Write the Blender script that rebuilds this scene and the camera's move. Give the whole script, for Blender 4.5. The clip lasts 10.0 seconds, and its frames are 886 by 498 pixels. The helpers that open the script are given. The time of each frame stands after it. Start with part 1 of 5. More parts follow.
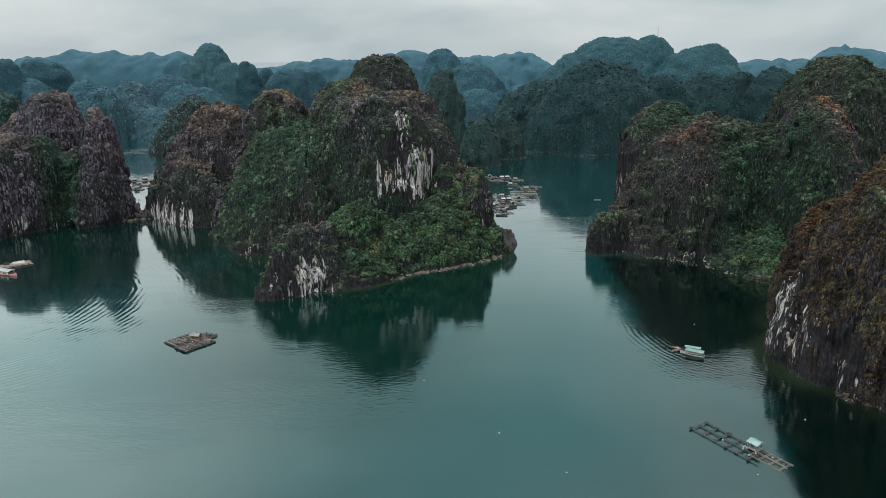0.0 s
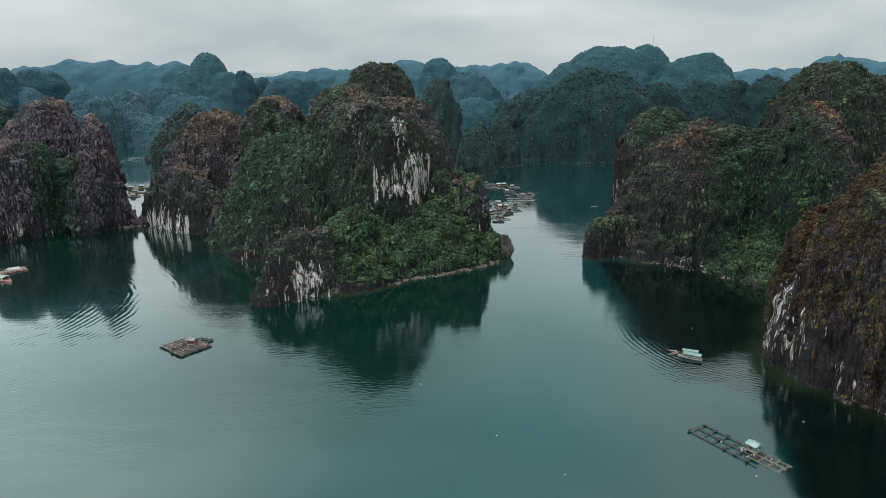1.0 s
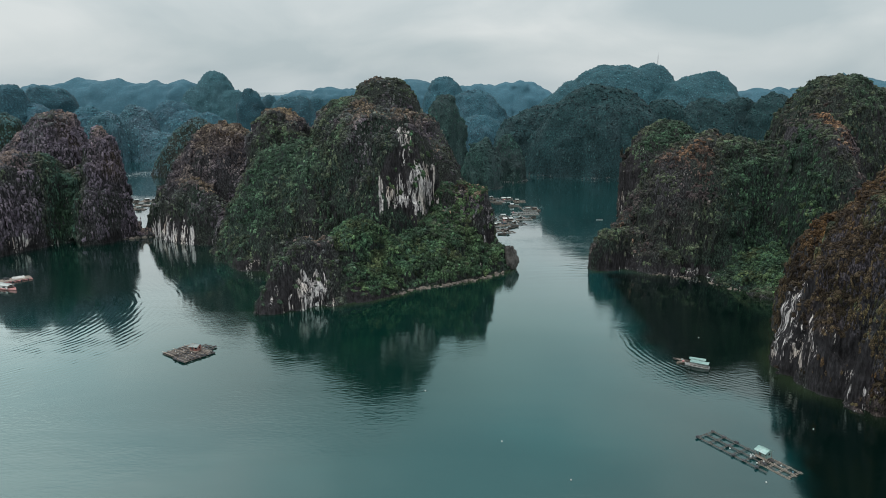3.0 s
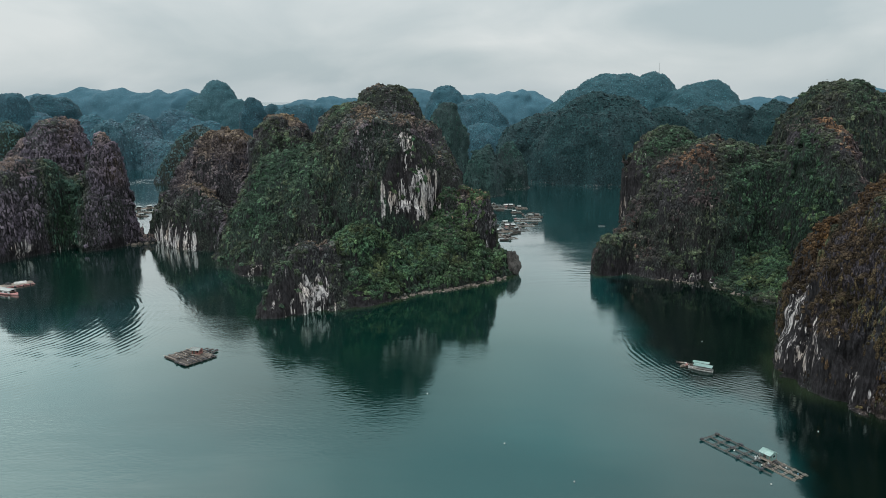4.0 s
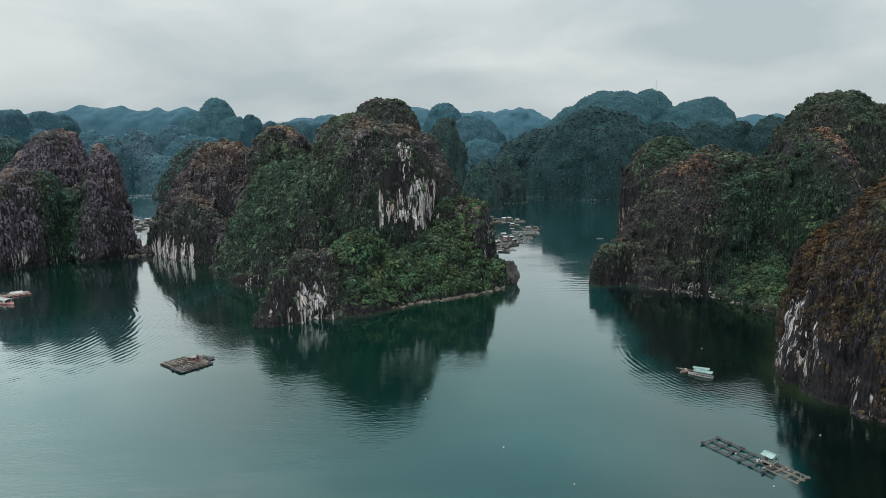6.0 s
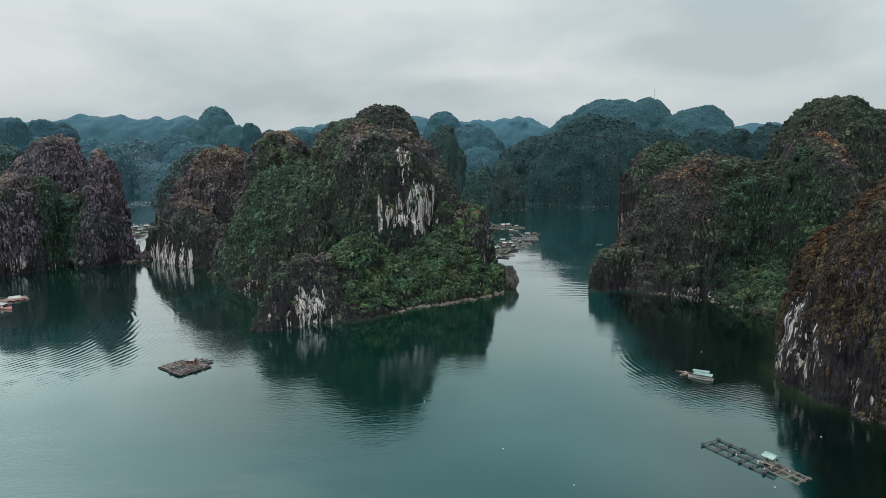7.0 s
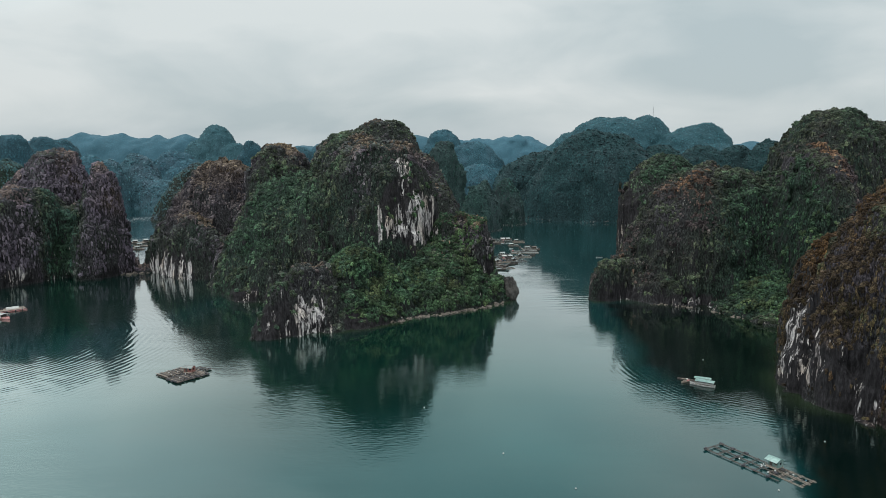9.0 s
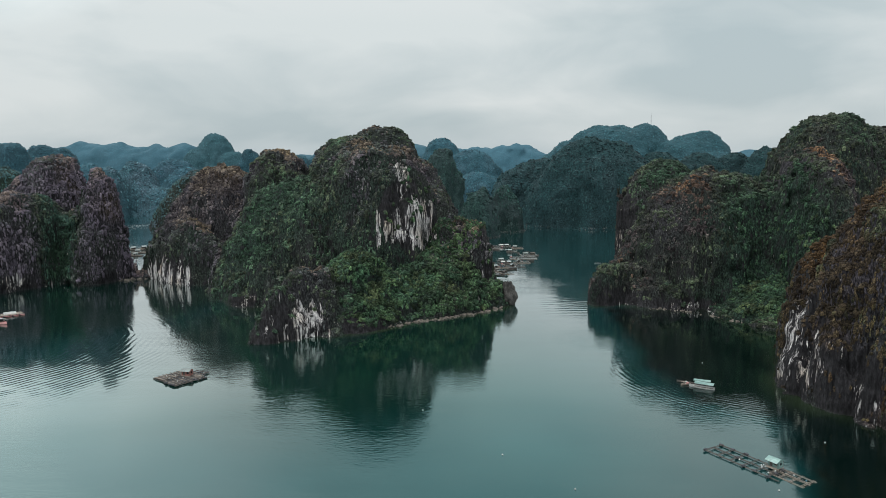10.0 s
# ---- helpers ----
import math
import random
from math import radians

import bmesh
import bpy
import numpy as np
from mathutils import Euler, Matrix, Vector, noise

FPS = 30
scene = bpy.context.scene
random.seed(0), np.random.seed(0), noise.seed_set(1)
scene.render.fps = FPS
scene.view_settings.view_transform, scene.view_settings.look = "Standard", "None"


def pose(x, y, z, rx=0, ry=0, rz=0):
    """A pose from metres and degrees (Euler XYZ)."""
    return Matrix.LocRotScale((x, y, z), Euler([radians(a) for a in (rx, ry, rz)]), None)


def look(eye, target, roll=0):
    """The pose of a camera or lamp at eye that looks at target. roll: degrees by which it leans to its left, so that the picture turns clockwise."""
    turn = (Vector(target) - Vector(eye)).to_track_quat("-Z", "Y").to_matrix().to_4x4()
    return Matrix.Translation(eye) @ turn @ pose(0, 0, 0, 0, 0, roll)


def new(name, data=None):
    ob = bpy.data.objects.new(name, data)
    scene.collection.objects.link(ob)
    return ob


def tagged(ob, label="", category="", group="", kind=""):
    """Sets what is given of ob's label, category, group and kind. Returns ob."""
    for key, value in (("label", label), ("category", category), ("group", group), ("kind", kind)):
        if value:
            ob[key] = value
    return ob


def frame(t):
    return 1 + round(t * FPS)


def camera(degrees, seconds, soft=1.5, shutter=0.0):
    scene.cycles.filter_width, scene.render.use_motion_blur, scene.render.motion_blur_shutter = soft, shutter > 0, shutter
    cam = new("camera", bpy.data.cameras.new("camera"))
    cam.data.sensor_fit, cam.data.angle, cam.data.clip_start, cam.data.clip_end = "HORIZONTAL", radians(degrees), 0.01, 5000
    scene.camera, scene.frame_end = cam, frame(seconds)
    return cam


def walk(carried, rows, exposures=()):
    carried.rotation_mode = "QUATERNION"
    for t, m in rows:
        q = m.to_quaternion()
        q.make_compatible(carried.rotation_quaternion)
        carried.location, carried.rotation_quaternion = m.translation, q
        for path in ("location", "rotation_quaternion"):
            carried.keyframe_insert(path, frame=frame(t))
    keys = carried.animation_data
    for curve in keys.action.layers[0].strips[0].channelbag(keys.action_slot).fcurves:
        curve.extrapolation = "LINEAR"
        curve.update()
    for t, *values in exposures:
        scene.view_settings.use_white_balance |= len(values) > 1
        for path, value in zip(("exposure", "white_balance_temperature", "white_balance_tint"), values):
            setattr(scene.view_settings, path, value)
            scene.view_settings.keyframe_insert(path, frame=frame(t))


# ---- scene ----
# ---- the camera: a drone that sinks straight down while it tilts up ----
cam = camera(62.40, 10.0, soft=0.5)
# seconds, x, y, z, yaw, pitch, roll
ROWS = [
    (0, 0.02, 0.07, 99.91, 0.000, -15.443, -0.102),
    (0.5, -0.02, 0.03, 98.80, -0.230, -15.027, -0.102),
    (1, -0.06, -0.01, 97.68, -0.275, -14.669, -0.120),
    (1.5, -0.09, -0.04, 96.55, -0.158, -14.252, -0.150),
    (2, -0.12, -0.07, 95.42, -0.070, -13.894, -0.177),
    (2.5, -0.14, -0.10, 94.28, 0.006, -13.512, -0.071),
    (4, -0.19, -0.17, 90.84, 0.274, -12.369, -0.075),
    (4.5, -0.20, -0.19, 89.69, 0.290, -12.000, -0.113),
    (5, -0.21, -0.21, 88.53, 0.151, -11.627, -0.074),
    (5.5, -0.22, -0.23, 87.38, 0.153, -11.250, -0.080),
    (7, -0.22, -0.30, 83.91, 0.046, -10.142, -0.085),
    (7.5, -0.21, -0.33, 82.76, 0.045, -9.772, -0.083),
    (8, -0.21, -0.35, 81.61, 0.064, -9.376, -0.069),
    (8.5, -0.21, -0.39, 80.47, 0.091, -8.973, -0.091),
    (9, -0.20, -0.42, 79.33, 0.036, -8.582, -0.101),
    (9.5, -0.20, -0.46, 78.20, -0.116, -8.281, -0.067),
    (10, -0.19, -0.50, 77.07, -0.078, -7.852, -0.147),
]
walk(cam, [(t, pose(x, y, z, 0, 0, yaw) @ pose(0, 0, 0, 90 + pitch, 0, 0) @ pose(0, 0, 0, 0, 0, roll)) for t, x, y, z, yaw, pitch, roll in ROWS])

# ---- world, sun, exposure ----
scene.view_settings.exposure = -0.05
SUN_WAY = Vector((-0.35, -0.30, 0.89)).normalized()
BRIGHT_WAY = Vector((-0.50, 0.71, 0.50)).normalized()
world = bpy.data.worlds.new("overcast_sky")
scene.world = world
world.use_nodes = True
wn, wl = world.node_tree.nodes, world.node_tree.links
wn.clear()


def wnode(kind, **values):
    node = wn.new(kind)
    for key, value in values.items():
        node.inputs[key].default_value = value
    return node


w_out = wn.new("ShaderNodeOutputWorld")
w_bg = wnode("ShaderNodeBackground", Strength=1.0)
w_sky = wn.new("ShaderNodeTexSky")
w_sky.sky_type, w_sky.sun_disc = "NISHITA", False
w_sky.sun_elevation, w_sky.sun_rotation = math.asin(SUN_WAY.z), math.atan2(SUN_WAY.x, SUN_WAY.y)
w_dim = wn.new("ShaderNodeMixRGB")
w_dim.blend_type = "MULTIPLY"
w_dim.inputs[0].default_value = 1.0
w_dim.inputs[2].default_value = (0.1, 0.1, 0.1, 1)
w_co = wn.new("ShaderNodeTexCoord")
w_sep = wn.new("ShaderNodeSeparateXYZ")
# the overcast sky: palest low down, brighter and cooler towards the zenith
w_ramp = wn.new("ShaderNodeValToRGB")
stops = w_ramp.color_ramp.elements
stops[0].position, stops[0].color = 0.0, (0.60, 0.66, 0.68, 1)
stops[1].position, stops[1].color = 1.0, (1.85, 1.9, 1.95, 1)
for place, tone in ((0.06, (0.66, 0.71, 0.72, 1)), (0.16, (0.67, 0.73, 0.735, 1)), (0.21, (0.72, 0.77, 0.775, 1)), (0.32, (0.93, 0.98, 0.985, 1)), (0.52, (1.16, 1.22, 1.235, 1)), (0.75, (1.50, 1.56, 1.60, 1))):
    stop = stops.new(place)
    stop.color = tone
# cloud bands, long and flat
w_map = wn.new("ShaderNodeMapping")
w_map.inputs["Scale"].default_value = (1.5, 1.5, 5.0)
w_map.inputs["Location"].default_value = (0.37, 0.1, 0.35)
w_noise = wnode("ShaderNodeTexNoise", Scale=1.5, Detail=4.0, Roughness=0.45)
w_band = wn.new("ShaderNodeValToRGB")
w_band.color_ramp.elements[0].position, w_band.color_ramp.elements[0].color = 0.36, (0.75, 0.81, 0.835, 1)
w_band.color_ramp.elements[1].position, w_band.color_ramp.elements[1].color = 0.58, (1.10, 1.085, 1.075, 1)
w_cloud = wn.new("ShaderNodeMixRGB")
w_cloud.blend_type = "MULTIPLY"
w_cloud.inputs[0].default_value = 1.0
w_mix = wn.new("ShaderNodeMixRGB")
w_mix.inputs[0].default_value = 0.93
wl.new(w_co.outputs["Generated"], w_sep.inputs[0])
wl.new(w_sep.outputs["Z"], w_ramp.inputs[0])
wl.new(w_co.outputs["Generated"], w_map.inputs["Vector"])
wl.new(w_map.outputs[0], w_noise.inputs["Vector"])
w_map2 = wn.new("ShaderNodeMapping")
w_map2.inputs["Scale"].default_value = (1.0, 1.0, 2.4)
w_map2.inputs["Location"].default_value = (1.7, 0.4, 0.2)
w_billow = wnode("ShaderNodeTexNoise", Scale=4.2, Detail=6.0, Roughness=0.5, Distortion=0.4)
w_both = wn.new("ShaderNodeMath")
w_both.operation = "MULTIPLY_ADD"
w_both.inputs[1].default_value = 0.55
w_less = wn.new("ShaderNodeMath")
w_less.operation = "MULTIPLY_ADD"
w_less.inputs[1].default_value, w_less.inputs[2].default_value = 0.62, -0.085
wl.new(w_co.outputs["Generated"], w_map2.inputs["Vector"])
wl.new(w_map2.outputs[0], w_billow.inputs["Vector"])
wl.new(w_noise.outputs[0], w_less.inputs[0])
wl.new(w_billow.outputs[0], w_both.inputs[0])
wl.new(w_less.outputs[0], w_both.inputs[2])
wl.new(w_both.outputs[0], w_band.inputs[0])
wl.new(w_ramp.outputs[0], w_cloud.inputs[1])
wl.new(w_band.outputs[0], w_cloud.inputs[2])
wl.new(w_sky.outputs[0], w_dim.inputs[1])
wl.new(w_dim.outputs[0], w_mix.inputs[1])
# an unseen bright patch added to the north-west sky for the left water to mirror
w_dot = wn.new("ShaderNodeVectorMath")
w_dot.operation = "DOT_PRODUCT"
w_dot.inputs[1].default_value = BRIGHT_WAY
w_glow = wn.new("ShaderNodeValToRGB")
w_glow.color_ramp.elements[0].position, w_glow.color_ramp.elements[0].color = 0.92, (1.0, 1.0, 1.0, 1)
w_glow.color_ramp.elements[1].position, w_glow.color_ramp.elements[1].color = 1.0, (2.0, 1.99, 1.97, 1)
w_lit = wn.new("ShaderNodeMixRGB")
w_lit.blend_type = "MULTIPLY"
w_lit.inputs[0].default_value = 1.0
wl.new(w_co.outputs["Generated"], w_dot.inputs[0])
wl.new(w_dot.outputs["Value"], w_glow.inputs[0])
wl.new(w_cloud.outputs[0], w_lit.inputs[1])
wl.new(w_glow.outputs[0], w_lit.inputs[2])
# and the unseen south sky is raised, added fill for slopes facing the camera
w_south = wn.new("ShaderNodeVectorMath")
w_south.operation = "DOT_PRODUCT"
w_south.inputs[1].default_value = Vector((-0.30, -0.90, 0.30)).normalized()
w_fill = wn.new("ShaderNodeValToRGB")
w_fill.color_ramp.elements[0].position, w_fill.color_ramp.elements[0].color = 0.15, (1.0, 1.0, 1.0, 1)
w_fill.color_ramp.elements[1].position, w_fill.color_ramp.elements[1].color = 0.85, (1.2, 1.2, 1.21, 1)
w_open = wn.new("ShaderNodeMixRGB")
w_open.blend_type = "MULTIPLY"
w_open.inputs[0].default_value = 1.0
wl.new(w_co.outputs["Generated"], w_south.inputs[0])
wl.new(w_south.outputs["Value"], w_fill.inputs[0])
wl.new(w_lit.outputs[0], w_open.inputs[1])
wl.new(w_fill.outputs[0], w_open.inputs[2])
# an unseen bluer patch added above the northern hills to tint the mid-bay reflection
w_north = wn.new("ShaderNodeVectorMath")
w_north.operation = "DOT_PRODUCT"
w_north.inputs[1].default_value = Vector((0.03, 0.88, 0.48)).normalized()
w_blue = wn.new("ShaderNodeValToRGB")
w_blue.color_ramp.elements[0].position, w_blue.color_ramp.elements[0].color = 0.956, (1.0, 1.0, 1.0, 1)
w_blue.color_ramp.elements[1].position, w_blue.color_ramp.elements[1].color = 0.995, (0.74, 0.95, 0.97, 1)
w_cool = wn.new("ShaderNodeMixRGB")
w_cool.blend_type = "MULTIPLY"
w_cool.inputs[0].default_value = 1.0
wl.new(w_co.outputs["Generated"], w_north.inputs[0])
wl.new(w_north.outputs["Value"], w_blue.inputs[0])
wl.new(w_open.outputs[0], w_cool.inputs[1])
wl.new(w_blue.outputs[0], w_cool.inputs[2])
wl.new(w_cool.outputs[0], w_mix.inputs[2])
wl.new(w_mix.outputs[0], w_bg.inputs["Color"])
wl.new(w_bg.outputs[0], w_out.inputs[0])

sun = new("sun", bpy.data.lights.new("sun", "SUN"))
sun.data.energy, sun.data.angle, sun.data.color = 1.35, radians(30), (1.0, 0.97, 0.93)
sun.matrix_world = look(SUN_WAY * 900, (0, 0, 0))

# ---- materials ----
def material(name, base=(0.5, 0.5, 0.5), rough=0.7, metal=0.0):
    m = bpy.data.materials.new(name)
    m.use_nodes = True
    b = m.node_tree.nodes["Principled BSDF"]
    b.inputs["Base Color"].default_value = (*base, 1)
    b.inputs["Roughness"].default_value = rough
    b.inputs["Metallic"].default_value = metal
    return m, m.node_tree.nodes, m.node_tree.links, b


def ramp(nodes, *stops):
    r = nodes.new("ShaderNodeValToRGB")
    e = r.color_ramp.elements
    while len(e) < len(stops):
        e.new(0.5)
    for one, (place, tone) in zip(e, stops):
        one.position, one.color = place, (*tone, 1) if len(tone) == 3 else tone
    return r


def noise_tex(nodes, links, scale, detail=4.0, rough=0.55, stretch=None, space="Object"):
    co = nodes.new("ShaderNodeTexCoord")
    n = nodes.new("ShaderNodeTexNoise")
    n.inputs["Scale"].default_value, n.inputs["Detail"].default_value, n.inputs["Roughness"].default_value = scale, detail, rough
    if stretch:
        mp = nodes.new("ShaderNodeMapping")
        mp.inputs["Scale"].default_value = stretch
        links.new(co.outputs[space], mp.inputs[0])
        links.new(mp.outputs[0], n.inputs["Vector"])
    else:
        links.new(co.outputs[space], n.inputs["Vector"])
    return n


def mixer(nodes, links, kind, factor, a, b):
    m = nodes.new("ShaderNodeMixRGB")
    m.blend_type = kind
    for k, v in enumerate((factor, a, b)):
        if isinstance(v, (int, float)):
            m.inputs[k].default_value = v
        elif isinstance(v, tuple):
            m.inputs[k].default_value = (*v, 1)
        else:
            links.new(v, m.inputs[k])
    return m.outputs[0]


def attr(nodes, name):
    a = nodes.new("ShaderNodeAttribute")
    a.attribute_name = name
    return a.outputs["Fac"]


def bump(nodes, links, b, height, strength, distance):
    n = nodes.new("ShaderNodeBump")
    n.inputs["Strength"].default_value, n.inputs["Distance"].default_value = strength, distance
    links.new(height, n.inputs["Height"])
    links.new(n.outputs[0], b.inputs["Normal"])


def weathered(name, low, high, scale=3.0, rough=0.7, metal=0.0, depth=0.02, stretch=None):
    """A plain stuff with blotches at two scales and a fine relief."""
    m, n, l, b = material(name, rough=rough, metal=metal)
    big, fine = noise_tex(n, l, scale * 0.25, 3.0, stretch=stretch), noise_tex(n, l, scale * 2.0, 5.0, stretch=stretch)
    info = n.new("ShaderNodeObjectInfo")
    tone = ramp(n, (0.3, low), (0.7, high))
    l.new(big.outputs[0], tone.inputs[0])
    grain = ramp(n, (0.3, (0.72, 0.72, 0.72)), (0.7, (1.15, 1.15, 1.15)))
    l.new(fine.outputs[0], grain.inputs[0])
    each = ramp(n, (0.0, (0.8, 0.8, 0.8)), (1.0, (1.15, 1.13, 1.1)))
    l.new(info.outputs["Random"], each.inputs[0])
    c = mixer(n, l, "MULTIPLY", 1.0, tone.outputs[0], grain.outputs[0])
    c = mixer(n, l, "MULTIPLY", 1.0, c, each.outputs[0])
    l.new(c, b.inputs["Base Color"])
    bump(n, l, b, fine.outputs[0], 0.5, depth)
    return m


def limestone(name, grey_low, grey_high, pale_low=(0.20, 0.19, 0.19), pale_high=(0.54, 0.525, 0.51), relief=1.0):
    """Karst: undergrowth and soil, grey fluted rock where it is steep, pale bare faces with dark water streaks."""
    m, n, l, b = material(name, rough=0.9)
    b.inputs["Specular IOR Level"].default_value = 0.2
    # low scrub between the crowns, the shade in its gaps painted dark
    low = ramp(n, (0.08, (0.029, 0.060, 0.042)), (0.42, (0.040, 0.050, 0.042)), (0.68, (0.072, 0.066, 0.078)), (0.95, (0.086, 0.062, 0.040)))
    l.new(attr(n, "dry"), low.inputs[0])
    soil = noise_tex(n, l, 1.0, 5.0, 0.7, (1.9, 1.9, 0.9))
    thick = ramp(n, (0.39, (0.06, 0.06, 0.07)), (0.52, (0.55, 0.55, 0.56)), (0.66, (1.6, 1.6, 1.57)))
    l.new(soil.outputs[0], thick.inputs[0])
    c_soil = mixer(n, l, "MULTIPLY", 1.0, low.outputs[0], thick.outputs[0])
    flute = noise_tex(n, l, 1.0, 7.0, 0.66, (0.85, 0.85, 0.12))
    c_grey = ramp(n, (0.36, grey_low), (0.66, grey_high))
    l.new(flute.outputs[0], c_grey.inputs[0])
    streak = noise_tex(n, l, 1.0, 6.0, 0.65, (0.62, 0.62, 0.10))
    # pale where the streaks of bare rock come through
    lift = n.new("ShaderNodeMath")
    lift.operation = "MULTIPLY_ADD"
    lift.inputs[1].default_value = 0.40
    l.new(attr(n, "bare"), lift.inputs[0])
    l.new(streak.outputs[0], lift.inputs[2])
    ragged = noise_tex(n, l, 1.0, 5.0, 0.7, (2.2, 2.2, 0.26))
    tear = n.new("ShaderNodeMath")
    tear.operation = "MULTIPLY_ADD"
    tear.inputs[1].default_value = 0.72
    l.new(ragged.outputs[0], tear.inputs[0])
    l.new(lift.outputs[0], tear.inputs[2])
    show = n.new("ShaderNodeMapRange")
    show.inputs["From Min"].default_value, show.inputs["From Max"].default_value = 1.115, 1.135
    l.new(tear.outputs[0], show.inputs["Value"])
    white = noise_tex(n, l, 1.0, 4.0, 0.6, (0.9, 0.9, 0.05))
    c_pale = ramp(n, (0.45, (0.018, 0.018, 0.020)), (0.475, pale_low), (0.56, pale_high))
    l.new(white.outputs[0], c_pale.inputs[0])
    stain = noise_tex(n, l, 0.12, 3.0, 0.5, (1.0, 1.0, 0.5))
    c_stain = ramp(n, (0.45, (1.0, 1.0, 1.0)), (0.72, (0.80, 0.70, 0.58)))
    l.new(stain.outputs[0], c_stain.inputs[0])
    pale = mixer(n, l, "MULTIPLY", 1.0, c_pale.outputs[0], c_stain.outputs[0])
    # scrub hangs over the steep rock in drapes
    drape = noise_tex(n, l, 1.0, 5.0, 0.65, (0.42, 0.42, 0.14))
    gap = n.new("ShaderNodeMapRange")
    gap.inputs["From Min"].default_value, gap.inputs["From Max"].default_value = 0.51, 0.63
    l.new(drape.outputs[0], gap.inputs["Value"])
    open_rock = mixer(n, l, "MULTIPLY", 1.0, attr(n, "steep"), gap.outputs[0])
    open_rock = mixer(n, l, "LIGHTEN", 1.0, open_rock, attr(n, "naked"))
    c = mixer(n, l, "MIX", open_rock, c_soil, c_grey.outputs[0])
    c = mixer(n, l, "MIX", show.outputs[0], c, pale)
    crack = noise_tex(n, l, 1.0, 5.0, 0.7, (1.5, 1.5, 0.55))
    c_crack = ramp(n, (0.38, (0.42, 0.42, 0.44)), (0.62, (1.3, 1.29, 1.28)))
    l.new(crack.outputs[0], c_crack.inputs[0])
    c = mixer(n, l, "MULTIPLY", 1.0, c, c_crack.outputs[0])
    l.new(c, b.inputs["Base Color"])
    bump(n, l, b, mixer(n, l, "ADD", 0.5, flute.outputs[0], crack.outputs[0]), relief, 1.0)
    return m


def leafage(name, green, olive, brown, spread=0.35, leaf=1.1, deep=1.0, rust=None):
    """Leaves: each clump has its own dryness and each spray its own tone; the shade in gaps between leaves is painted
    dark. deep: contrast, lower where haze is put in.
    """
    m, n, l, b = material(name, rough=0.75)
    tone = ramp(n, (0.08, green), (0.42, olive), (0.68, brown), (0.98, rust or brown))
    if rust and green[1] > green[0]:
        # blue-green, green, yellowish, grey-olive, mauve-brown, rust
        tone = ramp(n, (0.04, (0.024, 0.050, 0.031)), (0.22, green), (0.38, (0.042, 0.053, 0.034)), (0.52, olive), (0.70, brown), (0.98, rust))
    l.new(attr(n, "dry"), tone.inputs[0])
    geo = n.new("ShaderNodeNewGeometry")
    each = ramp(n, (0.0, (1 - spread,) * 3), (1.0, (1 + spread * 1.3,) * 3))
    l.new(geo.outputs["Random Per Island"], each.inputs[0])
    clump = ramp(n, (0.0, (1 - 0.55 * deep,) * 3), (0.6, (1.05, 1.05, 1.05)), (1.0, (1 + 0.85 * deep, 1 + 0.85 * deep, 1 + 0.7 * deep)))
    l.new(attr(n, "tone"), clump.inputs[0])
    # fine noise paints the shade between leaves into the colour
    fine = noise_tex(n, l, leaf, 3.0, 0.7)
    gaps = ramp(n, (0.36, (1 - 0.8 * deep, 1 - 0.8 * deep, 1 - 0.77 * deep)), (0.52, (0.95, 0.95, 0.95)), (0.66, (1 + 0.95 * deep, 1 + 0.95 * deep, 1 + 0.85 * deep)))
    l.new(fine.outputs[0], gaps.inputs[0])
    c = mixer(n, l, "MULTIPLY", 1.0, tone.outputs[0], each.outputs[0])
    c = mixer(n, l, "MULTIPLY", 1.0, c, clump.outputs[0])
    c = mixer(n, l, "MULTIPLY", 1.0, c, gaps.outputs[0])
    l.new(c, b.inputs["Base Color"])
    b.inputs["Specular IOR Level"].default_value = 0.12
    bump(n, l, b, fine.outputs[0], 1.0, 0.5 / leaf)
    return m


ROCK = limestone("karst_limestone", (0.005, 0.005, 0.0055), (0.034, 0.033, 0.036))
LEAF = leafage("forest_leaves", (0.037, 0.066, 0.044), (0.047, 0.053, 0.054), (0.067, 0.060, 0.073), 0.35, 2.8, 1.22, (0.105, 0.081, 0.052))
LEAF_EAST = leafage("olive_scrub", (0.028, 0.047, 0.032), (0.039, 0.039, 0.038), (0.054, 0.043, 0.045), 0.4, 2.8, 1.2, (0.117, 0.068, 0.036))
# mauve-brown scrub, its colour lightened and blued to stand for haze
LEAF_WEST = leafage("hazed_mauve_scrub", (0.037, 0.075, 0.061), (0.059, 0.061, 0.069), (0.100, 0.085, 0.110), 0.25, 2.6, 0.7, (0.134, 0.105, 0.085))
LEAF_LUSH = leafage("broad_leaves", (0.027, 0.058, 0.034), (0.036, 0.062, 0.031), (0.047, 0.061, 0.031), 0.38, 2.4, 1.1)
LEAF_RUST = leafage("rusty_scrub", (0.029, 0.036, 0.016), (0.036, 0.029, 0.016), (0.034, 0.025, 0.017), 0.45, 3.2, 1.2, (0.084, 0.048, 0.019))
# aerial haze is put into these colours: bluer and flatter with distance
LEAF_NEAR = leafage("hazed_nearer_leaves", (0.0218, 0.0571, 0.0504), (0.0302, 0.0538, 0.0538), (0.0403, 0.0504, 0.0571), 0.25, 1.2, 0.6)
LEAF_MID = leafage("hazed_middle_leaves", (0.013, 0.038, 0.041), (0.015, 0.041, 0.045), (0.022, 0.043, 0.048), 0.25, 0.7, 0.7)
